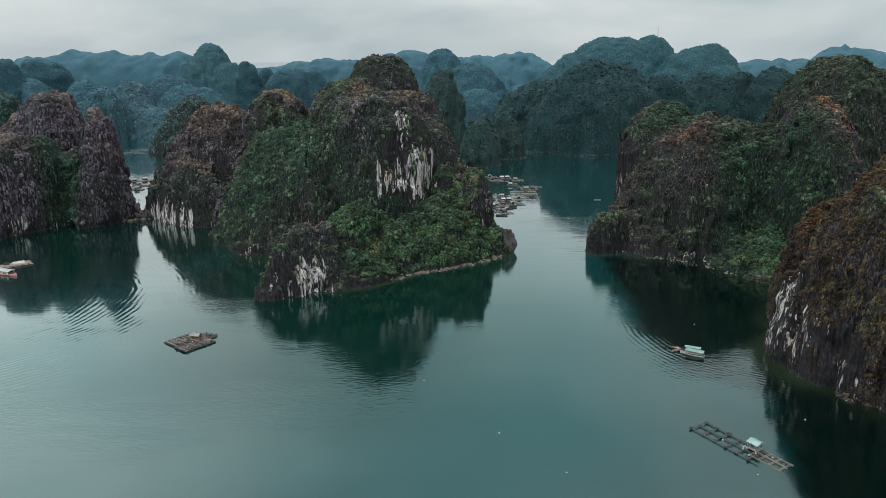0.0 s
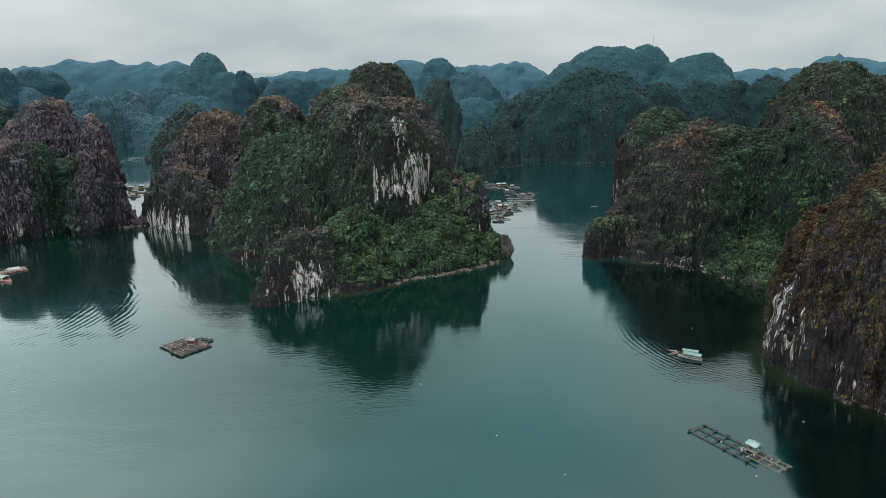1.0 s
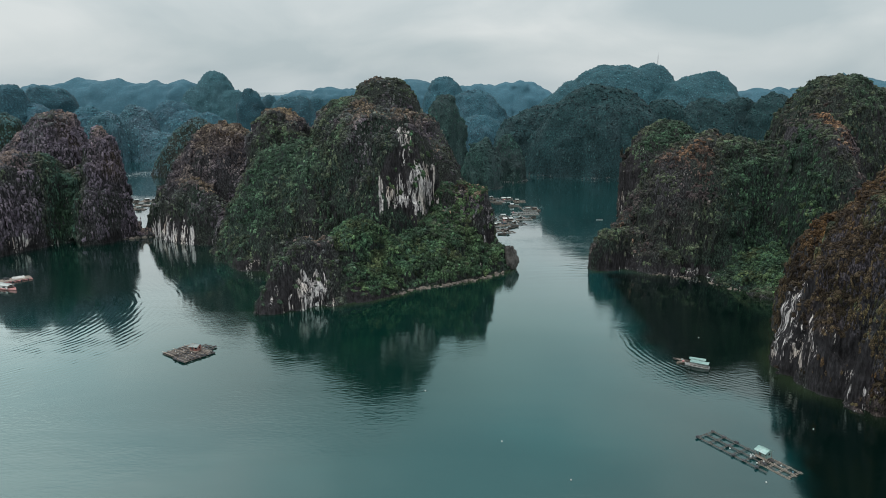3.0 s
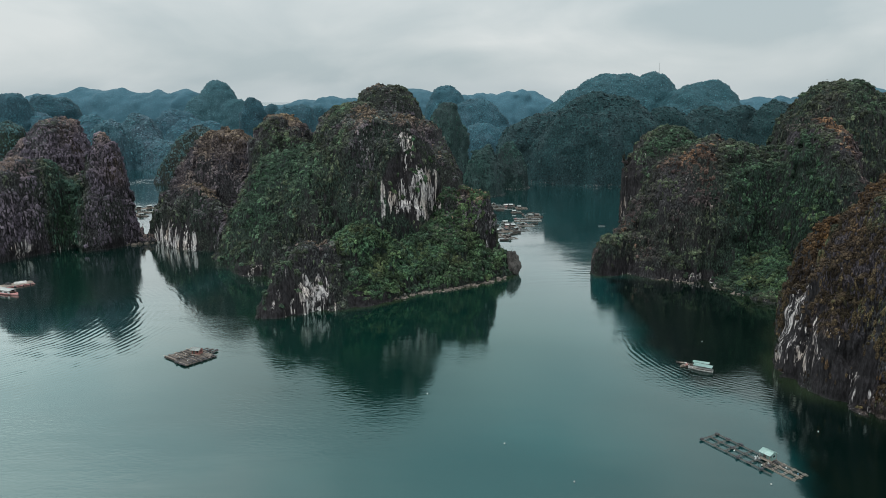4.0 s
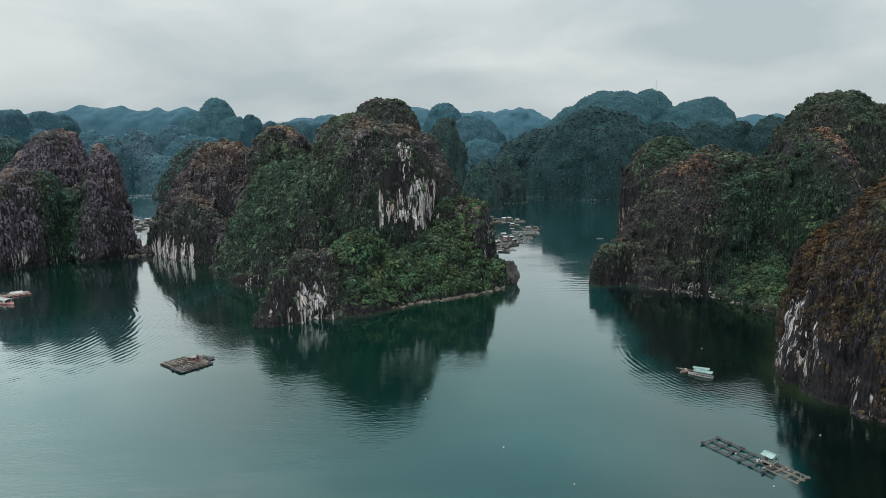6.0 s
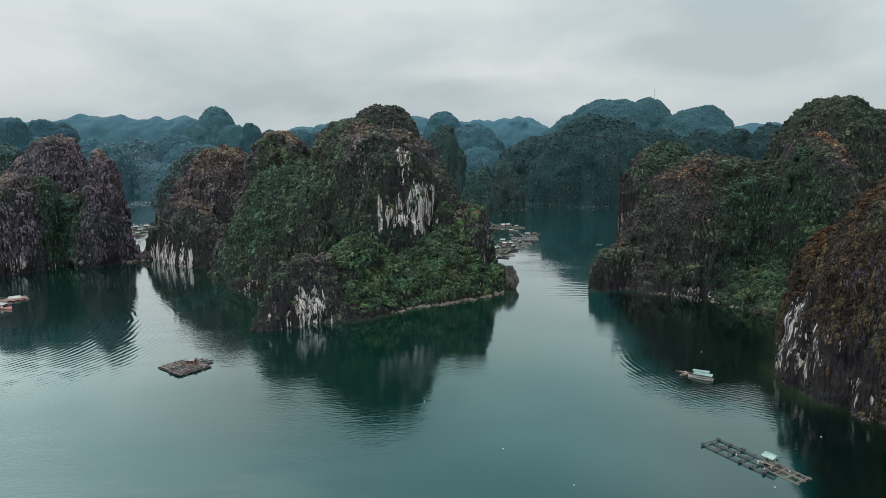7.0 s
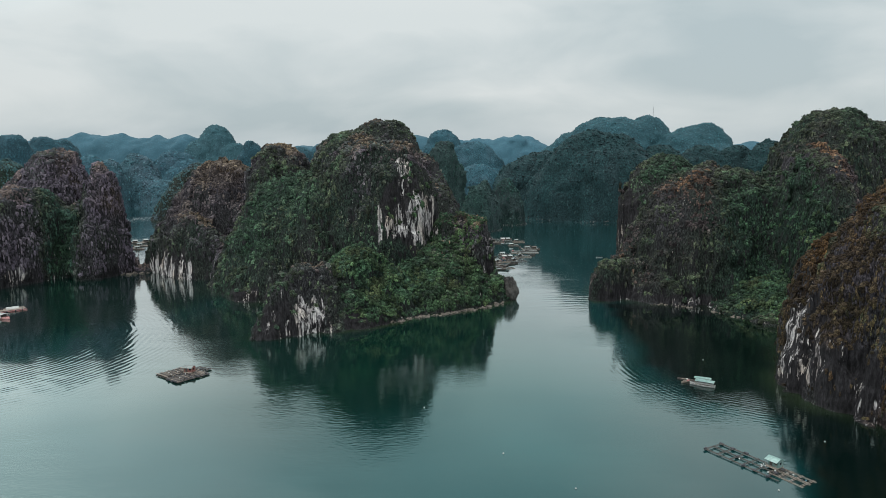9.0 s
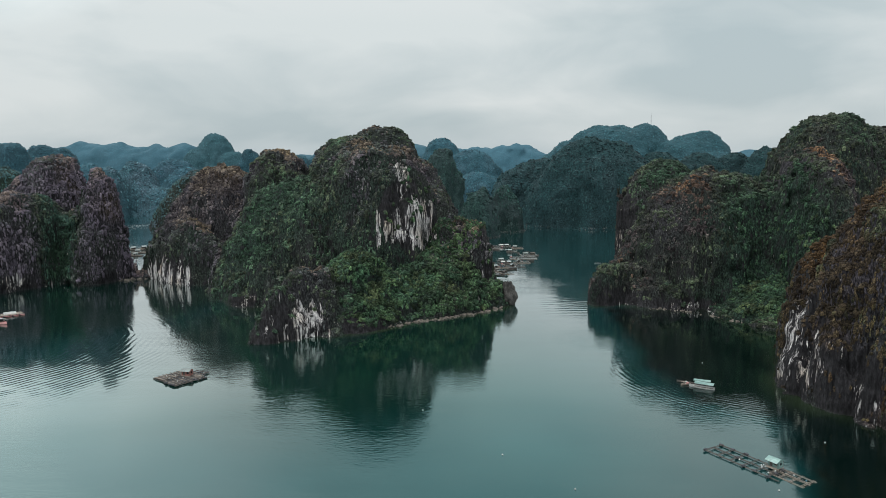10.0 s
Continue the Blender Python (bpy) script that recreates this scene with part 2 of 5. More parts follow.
LEAF_SHORE = leafage("hazed_shore_leaves", (0.040, 0.094, 0.095), (0.051, 0.094, 0.101), (0.068, 0.092, 0.110), 0.2, 1.0, 0.5)
LEAF_OVER = leafage("hazed_strait_leaves", (0.041, 0.102, 0.126), (0.048, 0.107, 0.132), (0.067, 0.112, 0.141), 0.25, 1.2, 0.75)
LEAF_BEYOND = leafage("hazed_leaves_beyond", (0.033, 0.096, 0.122), (0.038, 0.099, 0.129), (0.054, 0.101, 0.133), 0.2, 1.0, 0.6)
LEAF_FAR = leafage("hazed_distant_leaves", (0.026, 0.079, 0.102), (0.030, 0.084, 0.108), (0.040, 0.088, 0.113), 0.2, 0.8, 0.7)
LEAF_MAST = leafage("hazed_ridge_leaves", (0.032, 0.097, 0.117), (0.037, 0.101, 0.122), (0.048, 0.107, 0.129), 0.2, 0.5, 0.5)
LEAF_LAST = leafage("hazed_horizon_leaves", (0.040, 0.105, 0.138), (0.044, 0.110, 0.144), (0.050, 0.115, 0.149), 0.1, 0.30, 0.16)
LEAF_PEAK = leafage("hazed_peak_leaves", (0.038, 0.103, 0.124), (0.042, 0.107, 0.128), (0.049, 0.111, 0.133), 0.2, 0.7, 0.5)

# sea water: dark green body under a mirror gloss that grows towards grazing, broken by wind ripples in patches
WATER, wt_n, wt_l, wt_b = material("sea_water", (0.0008, 0.0185, 0.0165), 0.3)
wt_b.inputs["Specular IOR Level"].default_value = 0.0
wt_co = wt_n.new("ShaderNodeTexCoord")
# murky teal in the bay, the islands' dark reflections painted in green, olive over the shoals, more reflection painted
# dark under the east cliff
wt_drift = noise_tex(wt_n, wt_l, 1.0, 3.0, 0.5, (0.011, 0.016, 0.0))
wt_murk = ramp(wt_n, (0.36, (0.0008, 0.0228, 0.0232)), (0.50, (0.0010, 0.0284, 0.0292)), (0.64, (0.0014, 0.0350, 0.0358)))
wt_l.new(wt_drift.outputs[0], wt_murk.inputs[0])
wt_body = mixer(wt_n, wt_l, "MIX", attr(wt_n, "reflect_dark"), wt_murk.outputs[0], (0.0004, 0.0130, 0.0096))
# the dark mirrored side of the east bay, painted into the body colour
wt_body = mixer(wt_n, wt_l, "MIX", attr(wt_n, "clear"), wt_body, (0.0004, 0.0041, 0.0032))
wt_body = mixer(wt_n, wt_l, "MIX", attr(wt_n, "shoal"), wt_body, (0.0260, 0.0410, 0.0190))
wt_l.new(wt_body, wt_b.inputs["Base Color"])
wt_gloss = wt_n.new("ShaderNodeBsdfGlossy")
wt_gloss.inputs["Roughness"].default_value = 0.07
# wind ruffles the water in the narrow strait
wt_wind = wt_n.new("ShaderNodeVectorMath")
wt_wind.operation = "DISTANCE"
wt_wind.inputs[1].default_value = (-303, 722, 0)
wt_l.new(wt_co.outputs["Object"], wt_wind.inputs[0])
wt_gust = wt_n.new("ShaderNodeMapRange")
wt_gust.inputs["From Min"].default_value, wt_gust.inputs["From Max"].default_value = 40.0, 20.0
wt_l.new(wt_wind.outputs["Value"], wt_gust.inputs["Value"])
wt_fray = noise_tex(wt_n, wt_l, 1.0, 3.0, 0.55, (0.05, 0.09, 0.0))
wt_lane = ramp(wt_n, (0.46, (0, 0, 0)), (0.54, (1, 1, 1)))
wt_l.new(wt_fray.outputs[0], wt_lane.inputs[0])
wt_ruffle = mixer(wt_n, wt_l, "MULTIPLY", 1.0, wt_gust.outputs[0], wt_lane.outputs[0])
wt_rough = wt_n.new("ShaderNodeMapRange")
wt_rough.inputs["To Min"].default_value, wt_rough.inputs["To Max"].default_value = 0.07, 0.18
wt_l.new(wt_ruffle, wt_rough.inputs["Value"])
wt_l.new(wt_rough.outputs[0], wt_gloss.inputs["Roughness"])
wt_face = wt_n.new("ShaderNodeLayerWeight")
wt_much = ramp(wt_n, (0.0, (0.03,) * 3), (0.42, (0.092,) * 3), (0.52, (0.112,) * 3), (0.60, (0.168,) * 3), (0.66, (0.235,) * 3), (0.74, (0.41,) * 3), (0.80, (0.59,) * 3), (0.95, (0.95,) * 3))
wt_tint = ramp(wt_n, (0.42, (0.84, 1.0, 0.985)), (0.66, (0.84, 1.0, 0.985)), (0.76, (0.94, 1.0, 1.0)), (0.84, (0.98, 1.0, 1.0)))
wt_l.new(wt_face.outputs["Facing"], wt_much.inputs[0])
wt_l.new(wt_face.outputs["Facing"], wt_tint.inputs[0])
wt_l.new(wt_tint.outputs[0], wt_gloss.inputs["Color"])
wt_mix = wt_n.new("ShaderNodeMixShader")
wt_l.new(wt_much.outputs[0], wt_mix.inputs[0])
wt_l.new(wt_b.outputs[0], wt_mix.inputs[1])
wt_l.new(wt_gloss.outputs[0], wt_mix.inputs[2])
wt_l.new(wt_mix.outputs[0], wt_n["Material Output"].inputs["Surface"])
wt_patch = noise_tex(wt_n, wt_l, 1.0, 3.0, 0.5, (0.012, 0.02, 0.0))
wt_calm = ramp(wt_n, (0.42, (0.03, 0.03, 0.03)), (0.64, (0.75, 0.75, 0.75)))
wt_l.new(wt_patch.outputs[0], wt_calm.inputs[0])
wt_small = noise_tex(wt_n, wt_l, 1.0, 3.0, 0.6, (0.55, 0.95, 0.0))
wt_swell = noise_tex(wt_n, wt_l, 1.0, 2.0, 0.5, (0.05, 0.12, 0.0))
wt_wave = mixer(wt_n, wt_l, "MULTIPLY", 1.0, wt_small.outputs[0], wt_calm.outputs[0])
wt_sum = mixer(wt_n, wt_l, "ADD", 1.0, wt_wave, mixer(wt_n, wt_l, "MULTIPLY", 1.0, wt_swell.outputs[0], (0.6, 0.6, 0.6)))


def ripples(cx, cy, length, inner, outer, reach, ax, ay, height):
    """Rings that an old wake has left, round (cx, cy), seen only near (ax, ay)."""
    n, l = wt_n, wt_l
    co = n.new("ShaderNodeTexCoord")
    away = n.new("ShaderNodeVectorMath")
    away.operation = "DISTANCE"
    away.inputs[1].default_value = (cx, cy, 0)
    l.new(co.outputs["Object"], away.inputs[0])
    wobble = noise_tex(n, l, 0.045, 3.0)
    bent = n.new("ShaderNodeMath")
    bent.operation = "MULTIPLY_ADD"
    bent.inputs[1].default_value = length * 2.2
    l.new(wobble.outputs[0], bent.inputs[0])
    l.new(away.outputs["Value"], bent.inputs[2])
    turns = n.new("ShaderNodeMath")
    turns.operation = "MULTIPLY"
    turns.inputs[1].default_value = 2 * math.pi / length
    l.new(bent.outputs[0], turns.inputs[0])
    wave = n.new("ShaderNodeMath")
    wave.operation = "SINE"
    l.new(turns.outputs[0], wave.inputs[0])
    ring = ramp(n, (0.0, (0, 0, 0)), (0.25, (1, 1, 1)), (0.7, (1, 1, 1)), (1.0, (0, 0, 0)))
    span = n.new("ShaderNodeMapRange")
    span.inputs["From Min"].default_value, span.inputs["From Max"].default_value = inner, outer
    l.new(away.outputs["Value"], span.inputs["Value"])
    l.new(span.outputs[0], ring.inputs[0])
    close = n.new("ShaderNodeVectorMath")
    close.operation = "DISTANCE"
    close.inputs[1].default_value = (ax, ay, 0)
    l.new(co.outputs["Object"], close.inputs[0])
    fade = n.new("ShaderNodeMapRange")
    fade.inputs["From Min"].default_value, fade.inputs["From Max"].default_value = reach, reach * 0.45
    l.new(close.outputs["Value"], fade.inputs["Value"])
    seen = mixer(n, l, "MULTIPLY", 1.0, ring.outputs[0], fade.outputs[0])
    torn = noise_tex(n, l, 0.13, 3.0)
    tear = ramp(n, (0.32, (0.15, 0.15, 0.15)), (0.6, (1.2, 1.2, 1.2)))
    l.new(torn.outputs[0], tear.inputs[0])
    seen = mixer(n, l, "MULTIPLY", 1.0, seen, tear.outputs[0])
    out = mixer(n, l, "MULTIPLY", 1.0, wave.outputs[0], seen)
    return mixer(n, l, "MULTIPLY", 1.0, out, (height, height, height))




def chop(ax, ay, reach, height):
    """A field of short wavelets round (ax, ay)."""
    n, l = wt_n, wt_l
    close = n.new("ShaderNodeVectorMath")
    close.operation = "DISTANCE"
    close.inputs[1].default_value = (ax, ay, 0)
    l.new(wt_co.outputs["Object"], close.inputs[0])
    fade = n.new("ShaderNodeMapRange")
    fade.inputs["From Min"].default_value, fade.inputs["From Max"].default_value = reach, reach * 0.3
    l.new(close.outputs["Value"], fade.inputs["Value"])
    waves = noise_tex(n, l, 1.0, 2.0, 0.5, (0.45, 1.0, 0.0))
    out = mixer(n, l, "MULTIPLY", 1.0, waves.outputs[0], fade.outputs[0])
    return mixer(n, l, "MULTIPLY", 1.0, out, (height, height, height))


wt_sum = mixer(wt_n, wt_l, "ADD", 1.0, wt_sum, chop(-34, 212, 58, 0.42))
wt_sum = mixer(wt_n, wt_l, "ADD", 1.0, wt_sum, chop(84, 205, 34, 0.4))
wt_sum = mixer(wt_n, wt_l, "ADD", 1.0, wt_sum, ripples(-195, 275, 2.4, 40, 104, 105, -152, 245, 0.17))
wt_sum = mixer(wt_n, wt_l, "ADD", 1.0, wt_sum, ripples(60, 300, 5.0, 25, 75, 45, 70, 350, 0.16))
wt_sum = mixer(wt_n, wt_l, "ADD", 1.0, wt_sum, ripples(-420, 640, 2.2, 40, 240, 42, -306, 728, 0.9))
wt_sum = mixer(wt_n, wt_l, "ADD", 1.0, wt_sum, ripples(120, 480, 2.2, 20, 90, 26, 62, 545, 0.6))
wt_sum = mixer(wt_n, wt_l, "ADD", 1.0, wt_sum, ripples(118, 250, 1.9, 34, 68, 54, 76, 216, 0.075))
bump(wt_n, wt_l, wt_gloss, wt_sum, 0.5, 0.16)


BARK = weathered("weathered_timber", (0.035, 0.031, 0.029), (0.11, 0.098, 0.088), 1.5, 0.85)
TIMBER = weathered("bleached_planks", (0.12, 0.10, 0.082), (0.29, 0.25, 0.21), 1.5, 0.8)
DRUM = weathered("dark_plastic_drum", (0.018, 0.020, 0.026), (0.05, 0.052, 0.06), 1.0, 0.5)
WHITE = weathered("weathered_white_paint", (0.30, 0.315, 0.31), (0.50, 0.51, 0.50), 0.8, 0.55)
TEAL = weathered("faded_teal_sheet", (0.10, 0.20, 0.185), (0.25, 0.36, 0.34), 0.8, 0.5)
PALE = weathered("pale_grey_sheet", (0.17, 0.205, 0.205), (0.31, 0.345, 0.34), 0.8, 0.45)
LEAD = weathered("grey_green_sheet", (0.10, 0.125, 0.12), (0.20, 0.235, 0.225), 0.9, 0.5)
RED = weathered("faded_red_paint", (0.17, 0.062, 0.052), (0.30, 0.135, 0.115), 1.0, 0.6)
PINK = weathered("faded_pink_paint", (0.46, 0.17, 0.17), (0.62, 0.32, 0.31), 1.0, 0.6)
BLUE = weathered("blue_paint", (0.05, 0.14, 0.22), (0.10, 0.24, 0.34), 1.0, 0.5)
DARKGLASS, dg_n, dg_l, dg_b = material("dark_window", (0.012, 0.016, 0.018), 0.12)
BOULDER = weathered("shore_boulder", (0.045, 0.040, 0.035), (0.19, 0.165, 0.14), 1.2, 0.9, depth=0.12)
STACK = weathered("grey_sea_stack", (0.020, 0.020, 0.019), (0.085, 0.083, 0.078), 0.8, 0.95, depth=0.5)
RUBBLE = weathered("pale_shore_rubble", (0.05, 0.056, 0.058), (0.20, 0.205, 0.20), 0.5, 0.9, depth=0.2)
STEEL = weathered("galvanised_steel", (0.30, 0.32, 0.34), (0.45, 0.47, 0.48), 1.0, 0.5)

# ---- the land: karst hills grown from a plan of domes ----
rng = np.random.default_rng(7)


def hash01(i, j, k, seed):
    """A number from 0 to 1 for each lattice point."""
    h = (i * 374761393 + j * 668265263 + k * 2147483647 + seed * 1274126177) & 0xFFFFFFFF
    h = ((h ^ (h >> 13)) * 1274126177) & 0xFFFFFFFF
    h = ((h ^ (h >> 16)) * 2246822519) & 0xFFFFFFFF
    return ((h ^ (h >> 15)) & 0xFFFF).astype(np.float32) / 65535.0


def grain3(x, y, z, seed=0):
    """Smooth value noise, -1 to 1."""
    xi, yi, zi = np.floor(x), np.floor(y), np.floor(z)
    u, v, w = x - xi, y - yi, z - zi
    u, v, w = u * u * (3 - 2 * u), v * v * (3 - 2 * v), w * w * (3 - 2 * w)
    i, j, k = xi.astype(np.int64), yi.astype(np.int64), zi.astype(np.int64)
    total = 0.0
    for a in (0, 1):
        for b in (0, 1):
            for c in (0, 1):
                weight = (u if a else 1 - u) * (v if b else 1 - v) * (w if c else 1 - w)
                total = total + weight * hash01(i + a, j + b, k + c, seed)
    return total * 2 - 1


def dome_height(hills, x, y, blend):
    """The height over the plan: domes (x, y, rx, ry, turn, height, shoulder, fall) melted into one another."""
    top = np.full(np.shape(x), -60.0)
    for cx, cy, rx, ry, turn, height, shoulder, fall in hills:
        c, s = math.cos(radians(turn)), math.sin(radians(turn))
        u, v = (x - cx) * c + (y - cy) * s, -(x - cx) * s + (y - cy) * c
        r = np.sqrt((u / rx) ** 2 + (v / ry) ** 2 + 1e-9)
        one = height * np.clip(1 - r**shoulder, 0, None) ** fall - 60 * np.clip(r - 1, 0, None)
        m = np.maximum(top, one)
        top = m + np.log(np.exp((top - m) / blend) + np.exp((one - m) / blend)) * blend
    return top


def net(solid, origin, step):
    """A quad mesh on the zero level of a sampled solid (positive inside)."""
    s = solid > 0
    n = s[:-1, :-1, :-1].astype(np.int8)
    n = sum(s[a : a + s.shape[0] - 1, b : b + s.shape[1] - 1, c : c + s.shape[2] - 1].astype(np.int8) for a in (0, 1) for b in (0, 1) for c in (0, 1))
    cells = np.argwhere((n > 0) & (n < 8))
    index = np.full(n.shape, -1, np.int64)
    index[tuple(cells.T)] = np.arange(len(cells))
    total, count = np.zeros((len(cells), 3)), np.zeros(len(cells))
    corners = [(a, b, c) for a in (0, 1) for b in (0, 1) for c in (0, 1)]
    for p in corners:
        for axis in range(3):
            if p[axis]:
                continue
            q = list(p)
            q[axis] = 1
            fa, fb = solid[tuple((cells + p).T)], solid[tuple((cells + q).T)]
            cross = (fa > 0) != (fb > 0)
            t = np.where(cross, fa / np.where(cross, fa - fb, 1), 0)
            place = cells + np.array(p, float)
            place[:, axis] += t
            total += place * cross[:, None]
            count += cross
    points = np.array(origin) + step * total / count[:, None]
    faces = []
    for axis in range(3):
        a, b = [k for k in range(3) if k != axis]
        lo = [slice(1, -1)] * 3
        lo[axis] = slice(0, -1)
        hi = list(lo)
        hi[axis] = slice(1, None)
        s0, s1 = s[tuple(lo)], s[tuple(hi)]
        edge = np.argwhere(s0 != s1)
        out = s0[tuple(edge.T)]
        edge = edge + np.array([0 if k == axis else 1 for k in range(3)])
        quad = []
        for da, db in ((-1, -1), (0, -1), (0, 0), (-1, 0)):
            cell = edge.copy()
            cell[:, a] += da
            cell[:, b] += db
            quad.append(index[tuple(cell.T)])
        quad = np.stack(quad, 1)
        if axis == 1:
            out = ~out
        quad[~out] = quad[~out][:, ::-1]
        faces.append(quad)
    return points, np.concatenate(faces)


def quads_mesh(name, points, faces, mat, smooth=True, values=None, domain="POINT"):
    me = bpy.data.meshes.new(name)
    me.vertices.add(len(points))
    me.vertices.foreach_set("co", np.asarray(points, np.float32).ravel())
    me.loops.add(faces.size)
    me.loops.foreach_set("vertex_index", np.asarray(faces, np.int32).ravel())
    me.polygons.add(len(faces))
    me.polygons.foreach_set("loop_start", np.arange(0, faces.size, faces.shape[1], dtype=np.int32))
    me.polygons.foreach_set("use_smooth", np.full(len(faces), smooth))
    me.update(calc_edges=True)
    me.materials.append(mat)
    for key, value in (values or {}).items():
        me.attributes.new(key, "FLOAT", domain).data.foreach_set("value", np.asarray(value, np.float32))
    return me


CROWN_RINGS = (((0.30, 5),), ((0.55, 4), (-0.35, 4)), ((0.62, 5), (-0.30, 5)), ((0.80, 5), (0.25, 7), (-0.45, 6)))


def crown(seed, sprays, fine):
    """The crown of a shrub or low tree, radius 1: a ragged lump of leaf clumps, and loose sprays standing off it."""
    r = np.random.default_rng(seed)
    points, faces, rows = [np.array([0, 0, 1.0])], [], [[0]]
    for rise, count in CROWN_RINGS[fine]:
        out, shift = math.sqrt(1 - rise * rise), r.uniform(0, 1)
        rows.append(list(range(len(points), len(points) + count)))
        points += [np.array([out * math.cos((k + shift) * 2 * math.pi / count), out * math.sin((k + shift) * 2 * math.pi / count), rise]) for k in range(count)]
    for a, b in zip(rows, rows[1:]):
        i = j = 0
        while i < len(a) * (len(a) > 1) or j < len(b):
            if j < len(b) and (len(a) == 1 or (j + 1) / len(b) <= (i + 1) / len(a)):
                faces.append((a[i % len(a)], b[j], b[(j + 1) % len(b)]))
                j += 1
            else:
                faces.append((a[i % len(a)], b[j % len(b)], a[(i + 1) % len(a)]))
                i += 1
    lumps = r.normal(0, 1, (7, 3))
    lumps /= np.linalg.norm(lumps, axis=1)[:, None]
    body = []
    for p in points:
        swell = 0.74 + 0.5 * max(0.0, float((lumps @ p).max()) - 0.45)
        body.append(p * swell * r.uniform(0.78, 1.25) + r.normal(0, 0.07, 3))
    points = body
    for k in range(sprays):
        z, a = r.uniform(-0.2, 1.0), r.uniform(0, 2 * math.pi)
        out = np.array([math.sqrt(1 - z * z) * math.cos(a), math.sqrt(1 - z * z) * math.sin(a), z])
        face = out + np.array([0, 0, 0.5]) + r.normal(0, 0.35, 3)
        side = np.cross(face, r.normal(0, 1, 3))
        side /= np.linalg.norm(side)
        up = np.cross(face / np.linalg.norm(face), side)
        at, e = out * r.uniform(0.85, 1.2), r.uniform(0.25, 0.45)
        faces.append((len(points) + 2, len(points) + 1, len(points)))
        points += [at + side * e, at + up * e * 0.9 - side * e * 0.5, at - up * e - side * e * 0.4]
    return np.array(points), np.array(faces)


def forest(name, points, normals, radius, dry, mat, parent, sprays=4, fine=2, hang=1.0):
    """A crown at each of the points, in one mesh."""
    made = [crown(100 + k, sprays, fine) for k in range(17)]
    one = made[0][1]
    kinds = np.array([p for p, _ in made])
    per, total = kinds.shape[1], len(points)
    pick, spin = rng.integers(0, 17, total), rng.uniform(0, 2 * math.pi, total)
    up = normals * 0.5 + np.array([0, 0, 0.6])
    up /= np.linalg.norm(up, axis=1)[:, None]
    ref = np.stack([np.cos(spin), np.sin(spin), np.zeros(total)], 1)
    east = np.cross(up, ref)
    east /= np.linalg.norm(east, axis=1)[:, None]
    north = np.cross(up, east)
    proto = kinds[pick]
    squash = rng.uniform(0.65, 1.1, total)
    v = (proto[..., :1] * east[:, None] + proto[..., 1:2] * north[:, None]) + proto[..., 2:] * (up * squash[:, None])[:, None]
    v = v * radius[:, None, None]
    # scrub on steep faces hangs in tresses
    tress = np.clip(0.5 - normals[:, 2], 0, 0.5)[:, None] * hang
    v[..., 2] *= 1 + tress * 3.0
    v[..., :2] *= 1 - tress[..., None] * 0.5
    v += points[:, None]
    faces = (one[None] + per * np.arange(total)[:, None, None]).reshape(-1, 3)
    tone = rng.uniform(0.2, 0.8, total) + 0.35 * grain3(points[:, 0] / 5, points[:, 1] / 5, points[:, 2] / 5, 77)
    # upright streaks of tone paint the shading of ribbed scrub on steep faces
    drape = np.clip(0.95 - normals[:, 2], 0.1, 0.75)
    tone = np.clip(tone + drape * grain3(points[:, 0] / 2.2, points[:, 1] / 2.2, points[:, 2] / 9, 78), 0, 1)
    values = {"dry": np.repeat(dry, len(one)), "tone": np.repeat(tone, len(one))}
    ob = new(name, quads_mesh(name, v.reshape(-1, 3), faces, mat, False, values, "FACE"))
    ob.parent = parent
    return tagged(ob, kind="stuff")


